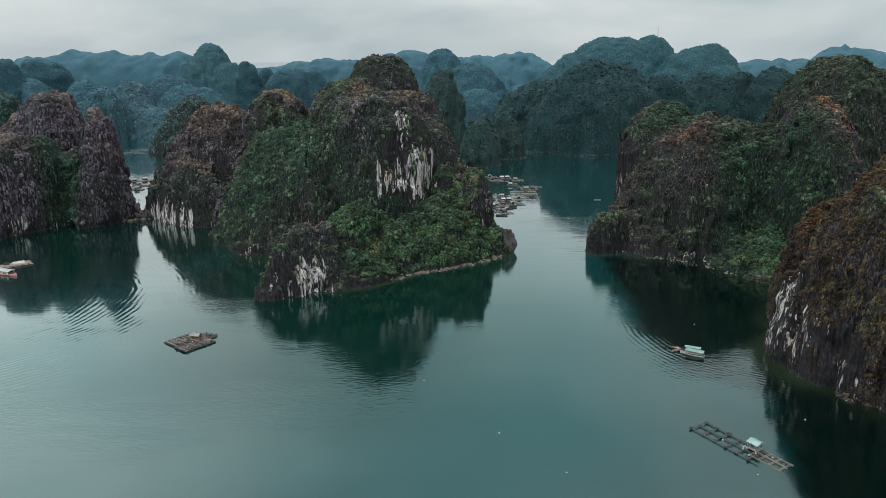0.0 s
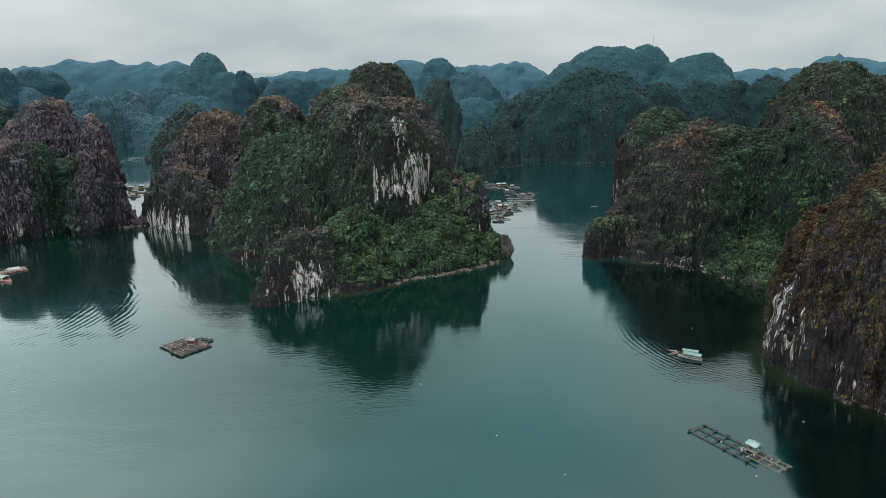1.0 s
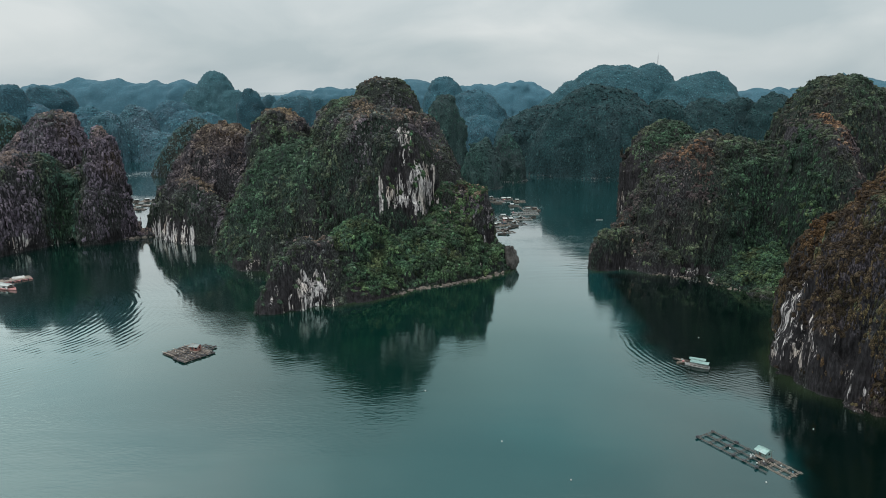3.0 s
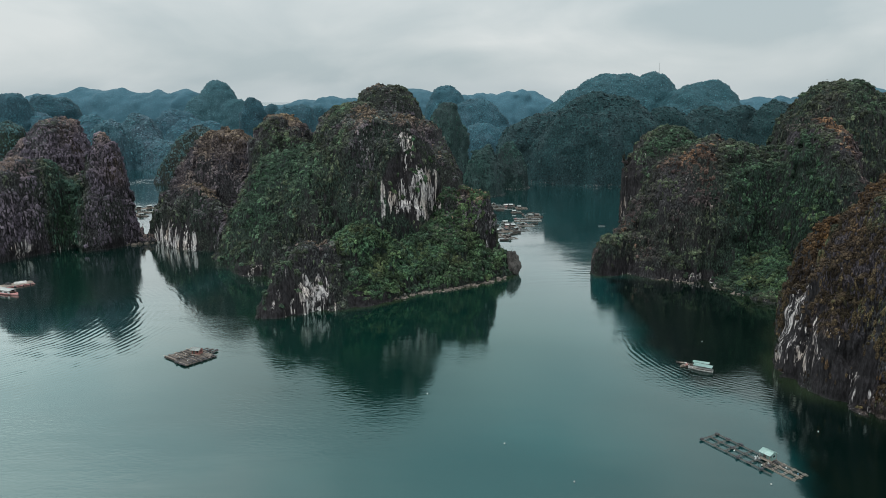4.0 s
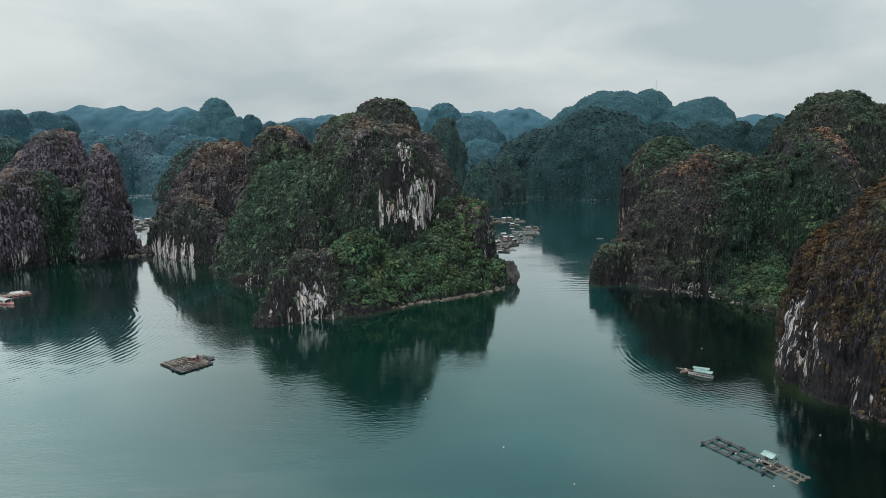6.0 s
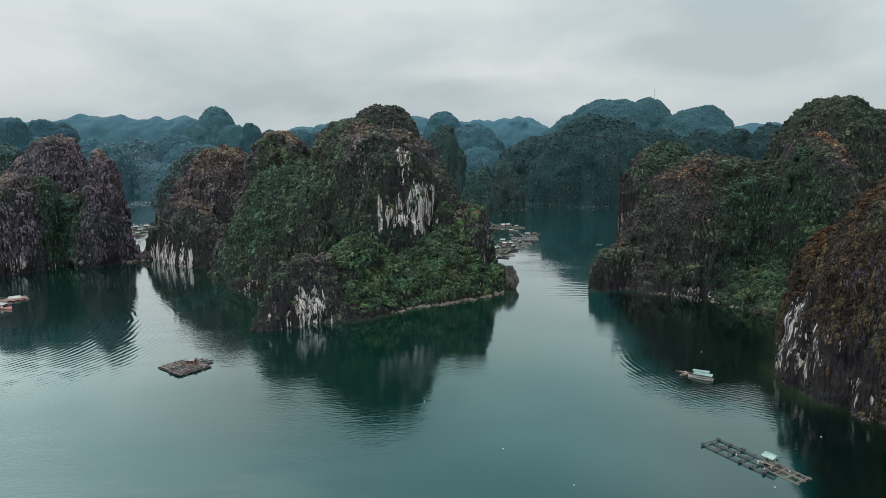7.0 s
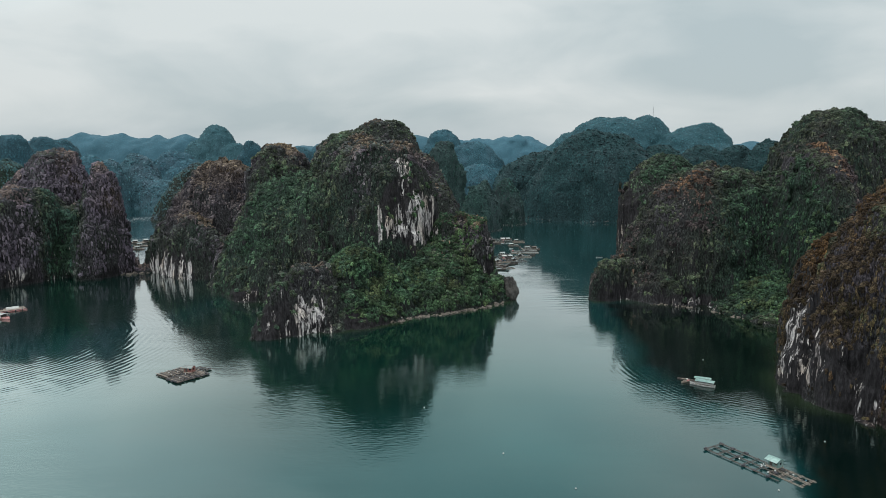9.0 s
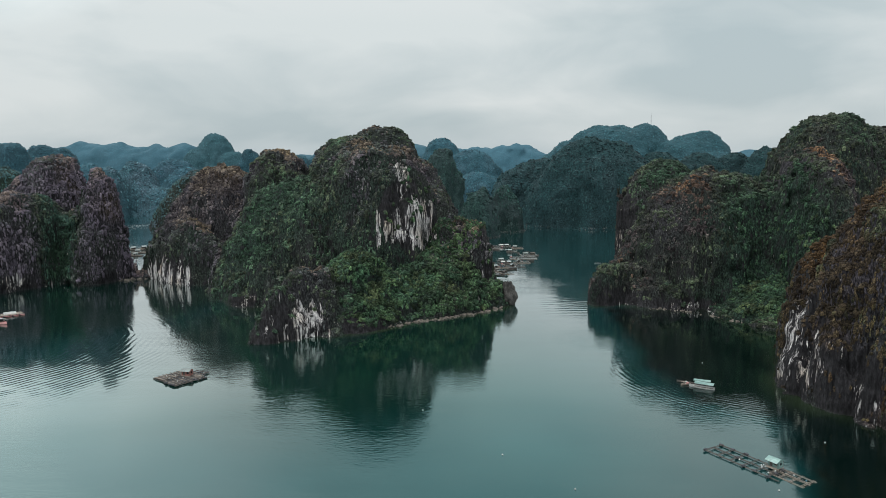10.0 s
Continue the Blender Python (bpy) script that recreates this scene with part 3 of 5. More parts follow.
def land(name, label, hills, step, rock, leaf=None, shrubs=0, size=2.0, pale=(), dryness=0.4, rough=1.0, blend=1.5, sprays=2, fine=2, seed=0, green=(), cling=0.16, foot=0, groves=(), naked=()):
    """An island: a limestone body and the forest on it. pale: bare faces (x, y, z, rx, ry, rz); green: lush stretches (x, y, r, how much; dry where minus); naked: dark fluted rock with little scrub (x, y, z, rx, ry, rz)."""
    hills = [h if len(h) == 8 else (h[0], h[1], h[2], h[2] * 0.9, 0, h[3], 2.3, 0.6) for h in hills]
    x0, x1 = min(h[0] - max(h[2:4]) for h in hills) - 6, max(h[0] + max(h[2:4]) for h in hills) + 6
    y0, y1 = min(h[1] - max(h[2:4]) for h in hills) - 6, max(h[1] + max(h[2:4]) for h in hills) + 6
    z0, z1 = -3.5, max(h[5] for h in hills) + 9
    gx, gy, gz = (np.arange(a, b + step, step) for a, b in ((x0, x1), (y0, y1), (z0, z1)))
    px, py = np.meshgrid(gx, gy, indexing="ij")
    # far hills are built of larger lumps
    k = max(1.0, step / 1.3)
    zero = np.zeros_like(px)
    wx = grain3(px / 17 / k, py / 17 / k, zero, seed) * 1.7 * rough * k + grain3(px / 7 / k, py / 7 / k, zero, seed + 1) * 1.0 * rough * k
    wy = grain3(px / 17 / k, py / 17 / k, zero + 9.5, seed) * 1.7 * rough * k + grain3(px / 7 / k, py / 7 / k, zero + 9.5, seed + 1) * 1.0 * rough * k
    top = dome_height(hills, px + wx, py + wy, blend)
    top = top + (grain3(px / 23 / k, py / 23 / k, zero + 3.3, seed) * 1.4 + grain3(px / 9 / k, py / 9 / k, zero + 5.1, seed) * 1.2) * rough * k**0.7 * np.clip(top / 12, 0, 1)
    sx, sy = np.gradient(top, step)
    pitch = np.sqrt(1 + sx**2 + sy**2)
    solid = (((top / pitch)[:, :, None] - gz[None, None, :] / pitch[:, :, None])).astype(np.float32)
    near = np.argwhere(np.abs(solid) < 5 * k)
    qx, qy, qz = gx[near[:, 0]] / k, gy[near[:, 1]] / k, gz[near[:, 2]] / k
    cliff = np.clip((pitch[near[:, 0], near[:, 1]] - 1.5) / 2.0, 0, 1)
    push = grain3(qx / 11, qy / 11, qz / 13, seed + 2) * 1.2
    push += grain3(qx / 4.2, qy / 4.2, qz / 4.5, seed + 3) * 0.8
    # lumpy canopy with creases where it is not sheer
    push += (np.abs(grain3(qx / 8.5, qy / 8.5, qz / 8.5, seed + 13)) * 3.0 - 1.0) * (1 - 0.6 * cliff)
    push += (np.abs(grain3(qx / 4.1, qy / 4.1, qz / 4.1, seed + 14)) * 2.2 - 0.8) * (1 - 0.4 * cliff)
    # flutes, clefts and ledges of the limestone
    push += grain3(qx / 3.0, qy / 3.0, qz / 26, seed + 4) * 1.7 * cliff
    push -= np.clip(1 - 5 * np.abs(grain3(qx / 15, qy / 15, qz / 70, seed + 6)), 0, 1) * 3.2 * (0.35 + 0.65 * cliff)
    push -= np.clip(1 - 4 * np.abs(grain3(qx / 6, qy / 6, qz / 34, seed + 7)), 0, 1) * 2.4 * cliff
    push += grain3(qx / 1.7, qy / 1.7, qz / 5, seed + 16) * 0.7 * cliff
    push += grain3(qx / 26, qy / 26, qz / 6.5, seed + 5) * 1.1 * cliff
    # the notch that the sea has cut at the foot of the cliffs
    push -= 1.1 * np.exp(-(((qz * k - 0.7) / 1.0) ** 2)) * cliff / k
    push *= rough * k**0.8
    # keep the body in one piece
    push = np.where(solid[tuple(near.T)] < -1.2 * k, np.minimum(push, 1.1 * k), push)
    solid[tuple(near.T)] += push.astype(np.float32)
    points, faces = net(solid, (x0, y0, z0), step)
    # normals of the faces and how steep they are
    corner = points[faces]
    normal = np.cross(corner[:, 2] - corner[:, 0], corner[:, 3] - corner[:, 1])
    area = np.linalg.norm(normal, axis=1) / 2 + 1e-9
    normal /= area[:, None] * 2
    tilt = np.zeros(len(points))
    times = np.zeros(len(points))
    for k in range(4):
        np.add.at(tilt, faces[:, k], normal[:, 2])
        np.add.at(times, faces[:, k], 1)
    tilt /= np.maximum(times, 1)
    steep = np.clip((0.62 - tilt) / 0.35, 0, 1)

    def bareness(p):
        """How pale and bare the rock is: 1 in the middle of a pale face."""
        bare = np.zeros(len(p))
        fray = grain3(p[:, 0] / 6, p[:, 1] / 6, p[:, 2] / 20, seed + 8) * 0.6 + grain3(p[:, 0] / 1.8, p[:, 1] / 3.5, p[:, 2] / 22, seed + 9) * 1.0
        for cx, cy, cz, rx, ry, rz, most in pale:
            far = ((p[:, 0] - cx) / rx) ** 2 + ((p[:, 1] - cy) / ry) ** 2 + ((p[:, 2] - cz) / rz) ** 2
            bare = np.maximum(bare, most * np.clip((1.1 - far + fray * 1.0) * 2.2, 0, 1))
        return bare

    def nakedness(p):
        """How far the dark rock lies open."""
        shown = np.zeros(len(p))
        fray = grain3(p[:, 0] / 5, p[:, 1] / 5, p[:, 2] / 14, seed + 22) * 0.45 + grain3(p[:, 0] / 2, p[:, 1] / 2, p[:, 2] / 9, seed + 23) * 0.4
        for cx, cy, cz, rx, ry, rz in naked:
            far = ((p[:, 0] - cx) / rx) ** 2 + ((p[:, 1] - cy) / ry) ** 2 + ((p[:, 2] - cz) / rz) ** 2
            shown = np.maximum(shown, np.clip((1.0 - far + fray) * 3, 0, 1))
        return shown

    wear = grain3(points[:, 0] / 16, points[:, 1] / 16, points[:, 2] / 22, seed + 10) * 0.5 + 0.5
    low = np.clip((1.8 - points[:, 2]) / 1.4, 0, 1)
    values = {"steep": np.maximum(steep, low), "bare": np.maximum(np.maximum(bareness(points), wear * 0.24 * steep), low * 0.5 * wear)}
    values["naked"] = nakedness(points)
    # forest floor, for hills whose body is all forest
    values["dry"] = dryness + wear * 0.5 - 0.25
    for cx, cy, r, much in green:
        values["dry"] = values["dry"] - much * np.exp(-((points[:, 0] - cx) ** 2 + (points[:, 1] - cy) ** 2) / r**2)
    values["dry"] = np.clip(values["dry"], 0, 1)
    # shade under the crowns painted as a dark tone, lighter where facing up
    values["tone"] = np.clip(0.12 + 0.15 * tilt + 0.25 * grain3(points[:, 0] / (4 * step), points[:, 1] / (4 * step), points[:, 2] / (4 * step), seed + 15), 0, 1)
    island = tagged(new(name), label, "island" if step < 1.8 else "hills", kind="" if step < 1.8 else "structure")
    body = new("limestone_body", quads_mesh("limestone_body", points, faces, rock, True, values))
    body.parent = island
    if leaf and shrubs:
        middle = corner.mean(1)
        want = area * np.where(middle[:, 2] > 1.0, 1, 0) * np.clip(0.3 + 1.1 * normal[:, 2], cling, 1)
        # bare rock breaks through the scrub in upright patches on steep ground
        broken = grain3(middle[:, 0] / 7, middle[:, 1] / 7, middle[:, 2] / 16, seed + 17) + 0.6 * grain3(middle[:, 0] / 2.5, middle[:, 1] / 2.5, middle[:, 2] / 8, seed + 18)
        if step < 1.8:
            # little grows on the sheer foot above the water
            want *= np.where((middle[:, 2] < 4 + 3 * broken) & (normal[:, 2] < 0.55), 0.2, 1)
            want *= np.where(normal[:, 2] < 0.55, np.clip(0.75 + 1.1 * broken, 0.15, 1), 1)
        want *= 1 - np.clip(bareness(middle) * 1.8, 0, 1) * (normal[:, 2] < 0.75)
        if naked:
            want *= 1 - 0.93 * nakedness(middle) * (normal[:, 2] < 0.8)
        # few crowns on faces turned away from the camera
        want *= np.where(normal[:, 1] > 0.35, 0.04, 1)
        # and few on flanks outside the camera's view
        want *= np.where(np.abs(middle[:, 0]) > 0.66 * middle[:, 1], 0.06, 1)
        pick = rng.choice(len(faces), shrubs, p=want / want.sum())
        at = middle[pick] + rng.normal(0, 0.4, (shrubs, 3)) * (min(step, 1.3), min(step, 1.3), 0.5) - normal[pick] * size * 0.4
        wild = grain3(at[:, 0] / 14, at[:, 1] / 14, at[:, 2] / 14, seed + 11) * 0.5 + grain3(at[:, 0] / 40, at[:, 1] / 40, at[:, 2] / 40, seed + 12) * 0.5
        slope = normal[pick][:, 2]
        lean = (1 / pitch)[np.clip(((at[:, 0] - x0) / step).astype(int), 0, len(gx) - 1), np.clip(((at[:, 1] - y0) / step).astype(int), 0, len(gy) - 1)]
        dry = dryness + wild * 0.5 + rng.normal(0, 0.05, shrubs) + np.clip(0.5 - lean, 0, 0.5) * (0.3 if dryness > 0.45 else 0.16)
        for cx, cy, r, much in green:
            dry -= much * np.exp(-((at[:, 0] - cx) ** 2 + (at[:, 1] - cy) ** 2) / r**2)
        # dry scrub is grey where it hangs and rusty on the flatter tops
        dry = np.where(dry > 0.55, np.clip(0.62 + 0.25 * (dry - 0.55) + 0.55 * np.clip(lean - 0.35, 0, 0.5), 0, 1), dry)
        radius = size * np.clip(rng.lognormal(0, 0.33, shrubs), 0.45, 2.0) * np.clip(0.6 + 0.5 * slope, 0.5, 1.05)
        forest("forest", at, normal[pick], radius, np.clip(dry, 0, 1), leaf, island, sprays, fine)
    # stands of taller broad-leaved trees: x, y, radius, how many
    for cx, cy, r, many in groves:
        middle = corner.mean(1)
        away = np.hypot(middle[:, 0] - cx, middle[:, 1] - cy) / r + 0.35 * grain3(middle[:, 0] / 8, middle[:, 1] / 8, middle[:, 2] / 8, seed + 20)
        want = area * np.clip(1.6 * (1 - away), 0, 1) * np.clip(normal[:, 2] - 0.15, 0, 0.5) * (middle[:, 2] > 1.5)
        pick = rng.choice(len(faces), many, p=want / want.sum())
        at = middle[pick] + rng.normal(0, 0.5, (many, 3))
        forest("broad_leaved_foliage", at, normal[pick], rng.uniform(0.5, 1.15, many), np.clip(0.35 + 0.4 * grain3(at[:, 0] / 6, at[:, 1] / 6, at[:, 2] / 6, seed + 21), 0, 1), LEAF_LUSH, island, 4, 2)
    if foot:
        # broken rock along the waterline
        middle = corner.mean(1)
        low = np.flatnonzero((middle[:, 2] > 0.0) & (middle[:, 2] < 1.5) & (normal[:, 1] < 0.35))
        pick = rng.choice(low, foot)
        gaps = grain3(middle[pick][:, 0] / 9, middle[pick][:, 1] / 9, middle[pick][:, 2] * 0, seed + 19)
        pick = pick[gaps > -0.5]
        at = middle[pick] + rng.normal(0, 0.4, (len(pick), 3)) + normal[pick] * 0.6
        forest("shore_rubble", at, normal[pick], rng.uniform(0.2, 0.45, len(pick)), np.zeros(len(pick)), RUBBLE, island, 0, 1, 0.0)
    return island


# plans: x, y, rx, ry, turn, height, shoulder, fall
CENTRAL = [
    (-51, 406, 30, 44, -2, 82, 3.3, 0.61),
    (-33, 372, 38, 28, 14, 80, 2.8, 0.64),
    (-94, 393, 34, 53, 29, 57, 1.5, 0.97),
    (-76, 388, 32, 38, 20, 62, 2.0, 0.75),
    (-93, 422, 27, 23, -4, 76, 2.5, 0.47),
    (-133, 450, 44, 29, 9, 72, 1.2, 0.46),
    (-149, 427, 36, 15, -30, 36, 2.0, 0.60),
    (-54, 305, 31, 10, 42, 27, 1.7, 0.66),
    (-40, 326, 25, 39, -46, 32, 1.3, 0.96),
    (0, 356, 40, 26, 35, 30, 1.7, 0.98),
    (4, 369, 16, 14, 10, 41, 4.0, 0.40),
    (16, 366, 12, 12, 0, 40, 3.9, 0.45),
    (-61, 370, 24, 26, 0, 60, 1.9, 0.70),
]
TOWER = [
    (-46, 578, 35, 34, 3, 94, 2.9, 0.50),
    (-22, 531, 33, 29, -11, 70, 2.7, 0.51),
    (-8, 505, 24, 27, -1, 49, 2.7, 0.54),
]
EAST = [
    (127, 417, 27, 35, 4, 69, 2.1, 0.25),
    (137, 379, 42, 38, 4, 66, 2.2, 0.50),
    (168, 374, 30, 30, 0, 60, 2.2, 0.61),
    (178, 352, 23, 44, 0, 75, 2.1, 0.53),
    (209, 403, 35, 45, -7, 94, 2.9, 0.52),
    (85, 362, 16, 8, 39, 19, 3.8, 0.41),
    (116, 377, 36, 36, 22, 36, 1.3, 0.80),
    (157, 337, 32, 39, 5, 17, 1.3, 1.02),
    (236, 402, 39, 40, 0, 88, 2.9, 0.51),
]
CLIFF = [
    (152, 226, 44, 34, 17, 73, 1.8, 0.56),
    (178, 210, 59, 51, 6, 84, 3.1, 0.49),
    (148, 259, 27, 23, 26, 44, 3.1, 0.76),
]
WEST = [
    (-249, 468, 23, 28, 7, 74, 3.2, 0.55),
    (-241, 417, 18, 43, -9, 52, 2.7, 0.59),
    (-202, 432, 16, 28, -10, 64, 2.0, 1.10),
    (-222, 444, 19, 30, 0, 42, 2.1, 0.80),
    (-191, 433, 20, 7, 8, 9, 1.6, 0.80),
    (-269, 473, 32, 41, 4, 59, 1.4, 0.63),
]
# farther hills: x, y, radius, height
NEARMID = [
    (-1, 788, 27, 19, 0, 75, 2.5, 0.57),
    (32, 640, 21, 19, 0, 40, 2.3, 0.60),
    (61, 682, 19, 15, 0, 43, 1.8, 0.66),
]
MIDDLE = [
    (146, 734, 65, 40, 0, 85, 2.0, 0.50),
    (167, 725, 59, 40, 0, 81, 2.2, 0.55),
    (223, 750, 52, 35, -1, 71, 2.0, 0.59),
    (102, 794, 55, 34, 0, 66, 2.1, 0.53),
    (303, 860, 44, 44, 0, 70, 2.5, 0.60),
    (358, 899, 34, 33, 0, 70, 2.6, 0.59),
    (375, 849, 41, 38, 0, 79, 2.2, 0.61),
]
LEFTNEAR = [
    (-438, 735, 29, 28, 0, 61, 2.9, 0.58),
    (-241, 720, 48, 30, 0, 61, 1.2, 0.68),
]
LEFTMID = [
    (-391, 849, 27, 27, 0, 57, 2.5, 0.59),
    (-373, 899, 32, 34, 0, 63, 2.3, 0.62),
    (-360, 890, 31, 37, -1, 36, 2.1, 0.70),
    (-330, 880, 44, 36, 10, 30, 2.1, 0.70),
    (-415, 900, 44, 40, 0, 40, 2.1, 0.65),
    (-470, 890, 40, 40, 0, 46, 2.1, 0.65),
]
LEFTFAR = [
    (-378, 1034, 42, 38, 0, 63, 2.6, 0.60),
    (-311, 959, 39, 35, 0, 49, 2.3, 0.61),
    (-479, 1000, 39, 36, 0, 57, 2.1, 0.61),
    (-345, 1000, 45, 40, 0, 50, 2.1, 0.65),
    (-430, 1010, 50, 40, 0, 50, 2.1, 0.65),
    (-560, 1010, 50, 40, 0, 60, 2.1, 0.65),
]
MAST = [
    (273, 1289, 127, 64, -3, 115, 1.1, 0.48),
    (295, 1280, 100, 88, 0, 113, 2.5, 0.58),
    (354, 1270, 61, 47, 0, 120, 1.7, 0.56),
    (409, 1229, 67, 57, 0, 99, 2.3, 0.58),
    (439, 1225, 67, 43, -1, 105, 1.5, 0.56),
]
MAST += [(300, 1262, 120, 50, 4, 84, 2.2, 0.55), (412, 1205, 100, 45, -8, 74, 2.2, 0.55), (250, 1180, 70, 40, 0, 48, 2.2, 0.6), (470, 1130, 60, 40, 0, 52, 2.2, 0.6)]
FARMID = [
    (51, 1303, 71, 51, 0, 76, 1.7, 0.64),
    (51, 1054, 44, 38, 0, 44, 2.2, 0.62),
    (0, 1449, 52, 46, 0, 98, 2.3, 0.60),
    (-579, 1070, 42, 40, 0, 81, 2.4, 0.61),
    (-556, 1089, 32, 29, 0, 78, 2.5, 0.59),
    (-585, 999, 37, 40, 0, 86, 3.0, 0.57),
    (-347, 1329, 30, 26, 0, 76, 2.4, 0.60),
    (-255, 1249, 47, 38, 0, 65, 2.4, 0.59),
    (-234, 1350, 34, 28, 0, 61, 2.3, 0.60),
    (-328, 1400, 29, 23, 0, 63, 2.1, 0.60),
]
FARPEAK = [
    (-466, 1520, 58, 51, 0, 107, 2.0, 0.62),
    (-501, 1500, 40, 30, 0, 77, 2.2, 0.59),
    (-417, 1490, 41, 27, 0, 73, 2.1, 0.58),
]
HORIZON = [
    (-945, 1761, 73, 83),
    (-896, 1813, 83, 89),
    (-849, 1813, 83, 84),
    (-794, 1813, 83, 88),
    (-747, 1811, 71, 85),
    (-712, 1811, 71, 88),
    (-686, 1831, 72, 78),
    (-639, 1797, 50, 93),
    (-610, 1811, 71, 78),
    (61, 1912, 79, 74),
    (107, 1912, 79, 81),
    (162, 1912, 79, 84),
    (198, 1910, 66, 79),
    (234, 1910, 66, 69),
]
HORIZON2 = [
    (-432, 2316, 107, 54),
    (-344, 2314, 96, 68),
    (-288, 2314, 96, 61),
    (-87, 2214, 92, 90),
    (-152, 2320, 133, 80),
    (712, 1714, 91, 67),
    (783, 1762, 81, 71),
    (876, 1819, 125, 70),
    (817, 1516, 104, 104),
    (857, 1465, 101, 90),
    (-502, 2320, 133, 39),
    (300, 2017, 116, 43),
    (414, 2021, 139, 50),
]
central = land("karst_island", "high limestone island with green forest and white cliff", CENTRAL, 1.05, ROCK, LEAF, 29000, 0.82, blend=3.5, naked=((-65, 289, 5, 17, 12, 10), (-163, 414, 4, 24, 24, 13), (-97, 347, 3, 15, 10, 6), (24, 352, 16, 6, 9, 16), (-16, 352, 46, 18, 14, 21), (-33, 303, 3, 12, 9, 6)), dryness=0.36, seed=3, cling=0.36, groves=((6, 344, 30, 3600), (-30, 318, 20, 1900), (-46, 322, 12, 500)),
     pale=((-27.5, 348, 38, 6.5, 14, 12, 1.0), (-11.5, 356, 42, 9, 16, 14, 1.0), (-21, 360, 65, 4, 10, 4, 0.8), (-20, 354, 40, 7, 12, 11, 0.74), (-20, 358, 56, 4, 10, 8, 0.52), (-52, 290, 6, 11, 10, 10, 0.84), (-66, 290, 3, 7, 10, 7, 0.55), (-163, 414, 5, 20, 22, 12, 0.96), (-97, 347, 5, 8, 8, 6, 0.6), (22, 352, 22, 4, 8, 14, 0.65)),
     green=((-85, 385, 30, 0.24), (-35, 330, 26, 0.14), (5, 345, 30, 0.16), (-133, 446, 26, -0.5), (-94, 430, 18, -0.35), (-10, 374, 15, -0.12), (-54, 300, 14, -0.25), (16, 358, 9, -0.4)))
land("karst_island", "limestone tower with brown scrub behind the white cliff", TOWER, 1.6, ROCK, LEAF, 5000, 1.05, blend=3.5, dryness=0.5, seed=21, rough=0.7)
east = land("karst_island", "broad limestone island with brown and green scrub", EAST, 1.1, ROCK, LEAF_EAST, 22000, 0.83, blend=3.5, naked=((102, 402, 30, 6, 20, 34), (84, 356, 3, 14, 9, 6), (112, 342, 2, 22, 8, 4)), dryness=0.42, seed=35, cling=0.36, groves=((150, 322, 24, 1400),), green=((150, 335, 22, 0.5), (160, 340, 16, 0.4), (215, 405, 34, 0.32), (180, 347, 22, -0.5), (128, 412, 18, 0.2)),
     pale=((118, 338, 2, 22, 8, 2.5, 0.6), (101, 405, 20, 6, 10, 16, 0.55)))
land("karst_island", "steep dark limestone cliff with rust-brown scrub", CLIFF, 0.9, ROCK, LEAF_RUST, 16000, 0.66, blend=3, naked=((112, 228, 12, 12, 18, 22), (118, 205, 8, 12, 14, 14)), dryness=0.62, seed=47, cling=0.45, pale=((113, 229, 16, 7, 9, 17, 0.66), (110, 240, 8, 7, 9, 10, 0.62), (117, 216, 10, 8, 9, 12, 0.61), (124, 205, 5, 9, 9, 6, 0.58), (115, 230, 34, 5, 8, 14, 0.62)))
west = land("karst_island", "limestone island of two domes with brown scrub", WEST, 1.2, ROCK, LEAF_WEST, 18500, 0.82, blend=3.5, naked=((-232, 392, 2, 14, 14, 7), (-196, 417, 2, 16, 10, 6)), dryness=0.7, seed=59, cling=0.75, green=((-222, 425, 16, 0.7), (-216, 410, 10, 0.6)), pale=((-235, 392, 6, 14, 8, 6, 0.6),))
# from here on the leaf colours carry the haze of the distance
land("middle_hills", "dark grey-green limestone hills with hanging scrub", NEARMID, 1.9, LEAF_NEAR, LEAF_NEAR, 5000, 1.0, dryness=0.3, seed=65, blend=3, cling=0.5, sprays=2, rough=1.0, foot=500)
land("middle_hills", "dark forested limestone hills beyond the bay, hazed blue-green", MIDDLE, 2.5, LEAF_MID, LEAF_MID, 13500, 1.1, dryness=0.4, seed=71, blend=4, cling=0.5, sprays=0, fine=1, rough=0.8, foot=700)
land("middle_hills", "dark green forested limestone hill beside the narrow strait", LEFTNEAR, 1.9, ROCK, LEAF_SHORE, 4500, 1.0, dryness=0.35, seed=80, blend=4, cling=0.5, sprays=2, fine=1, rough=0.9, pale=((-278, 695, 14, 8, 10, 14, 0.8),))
land("middle_hills", "forested limestone hills beyond the strait, hazed blue-green", LEFTMID, 2.6, LEAF_OVER, LEAF_OVER, 9500, 1.15, dryness=0.4, seed=83, blend=5, cling=0.5, sprays=0, fine=1, rough=0.7)
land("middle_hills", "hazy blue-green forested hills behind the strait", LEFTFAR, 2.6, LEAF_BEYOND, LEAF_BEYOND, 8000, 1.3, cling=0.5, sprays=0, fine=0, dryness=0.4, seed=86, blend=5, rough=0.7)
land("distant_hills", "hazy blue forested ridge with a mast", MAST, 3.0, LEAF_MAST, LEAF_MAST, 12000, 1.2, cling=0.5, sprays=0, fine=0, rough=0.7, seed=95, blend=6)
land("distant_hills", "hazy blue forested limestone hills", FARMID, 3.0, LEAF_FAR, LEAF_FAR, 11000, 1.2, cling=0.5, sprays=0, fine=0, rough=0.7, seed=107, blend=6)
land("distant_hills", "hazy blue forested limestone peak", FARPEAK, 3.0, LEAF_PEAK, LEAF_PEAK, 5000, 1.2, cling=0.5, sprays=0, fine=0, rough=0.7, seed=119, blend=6)
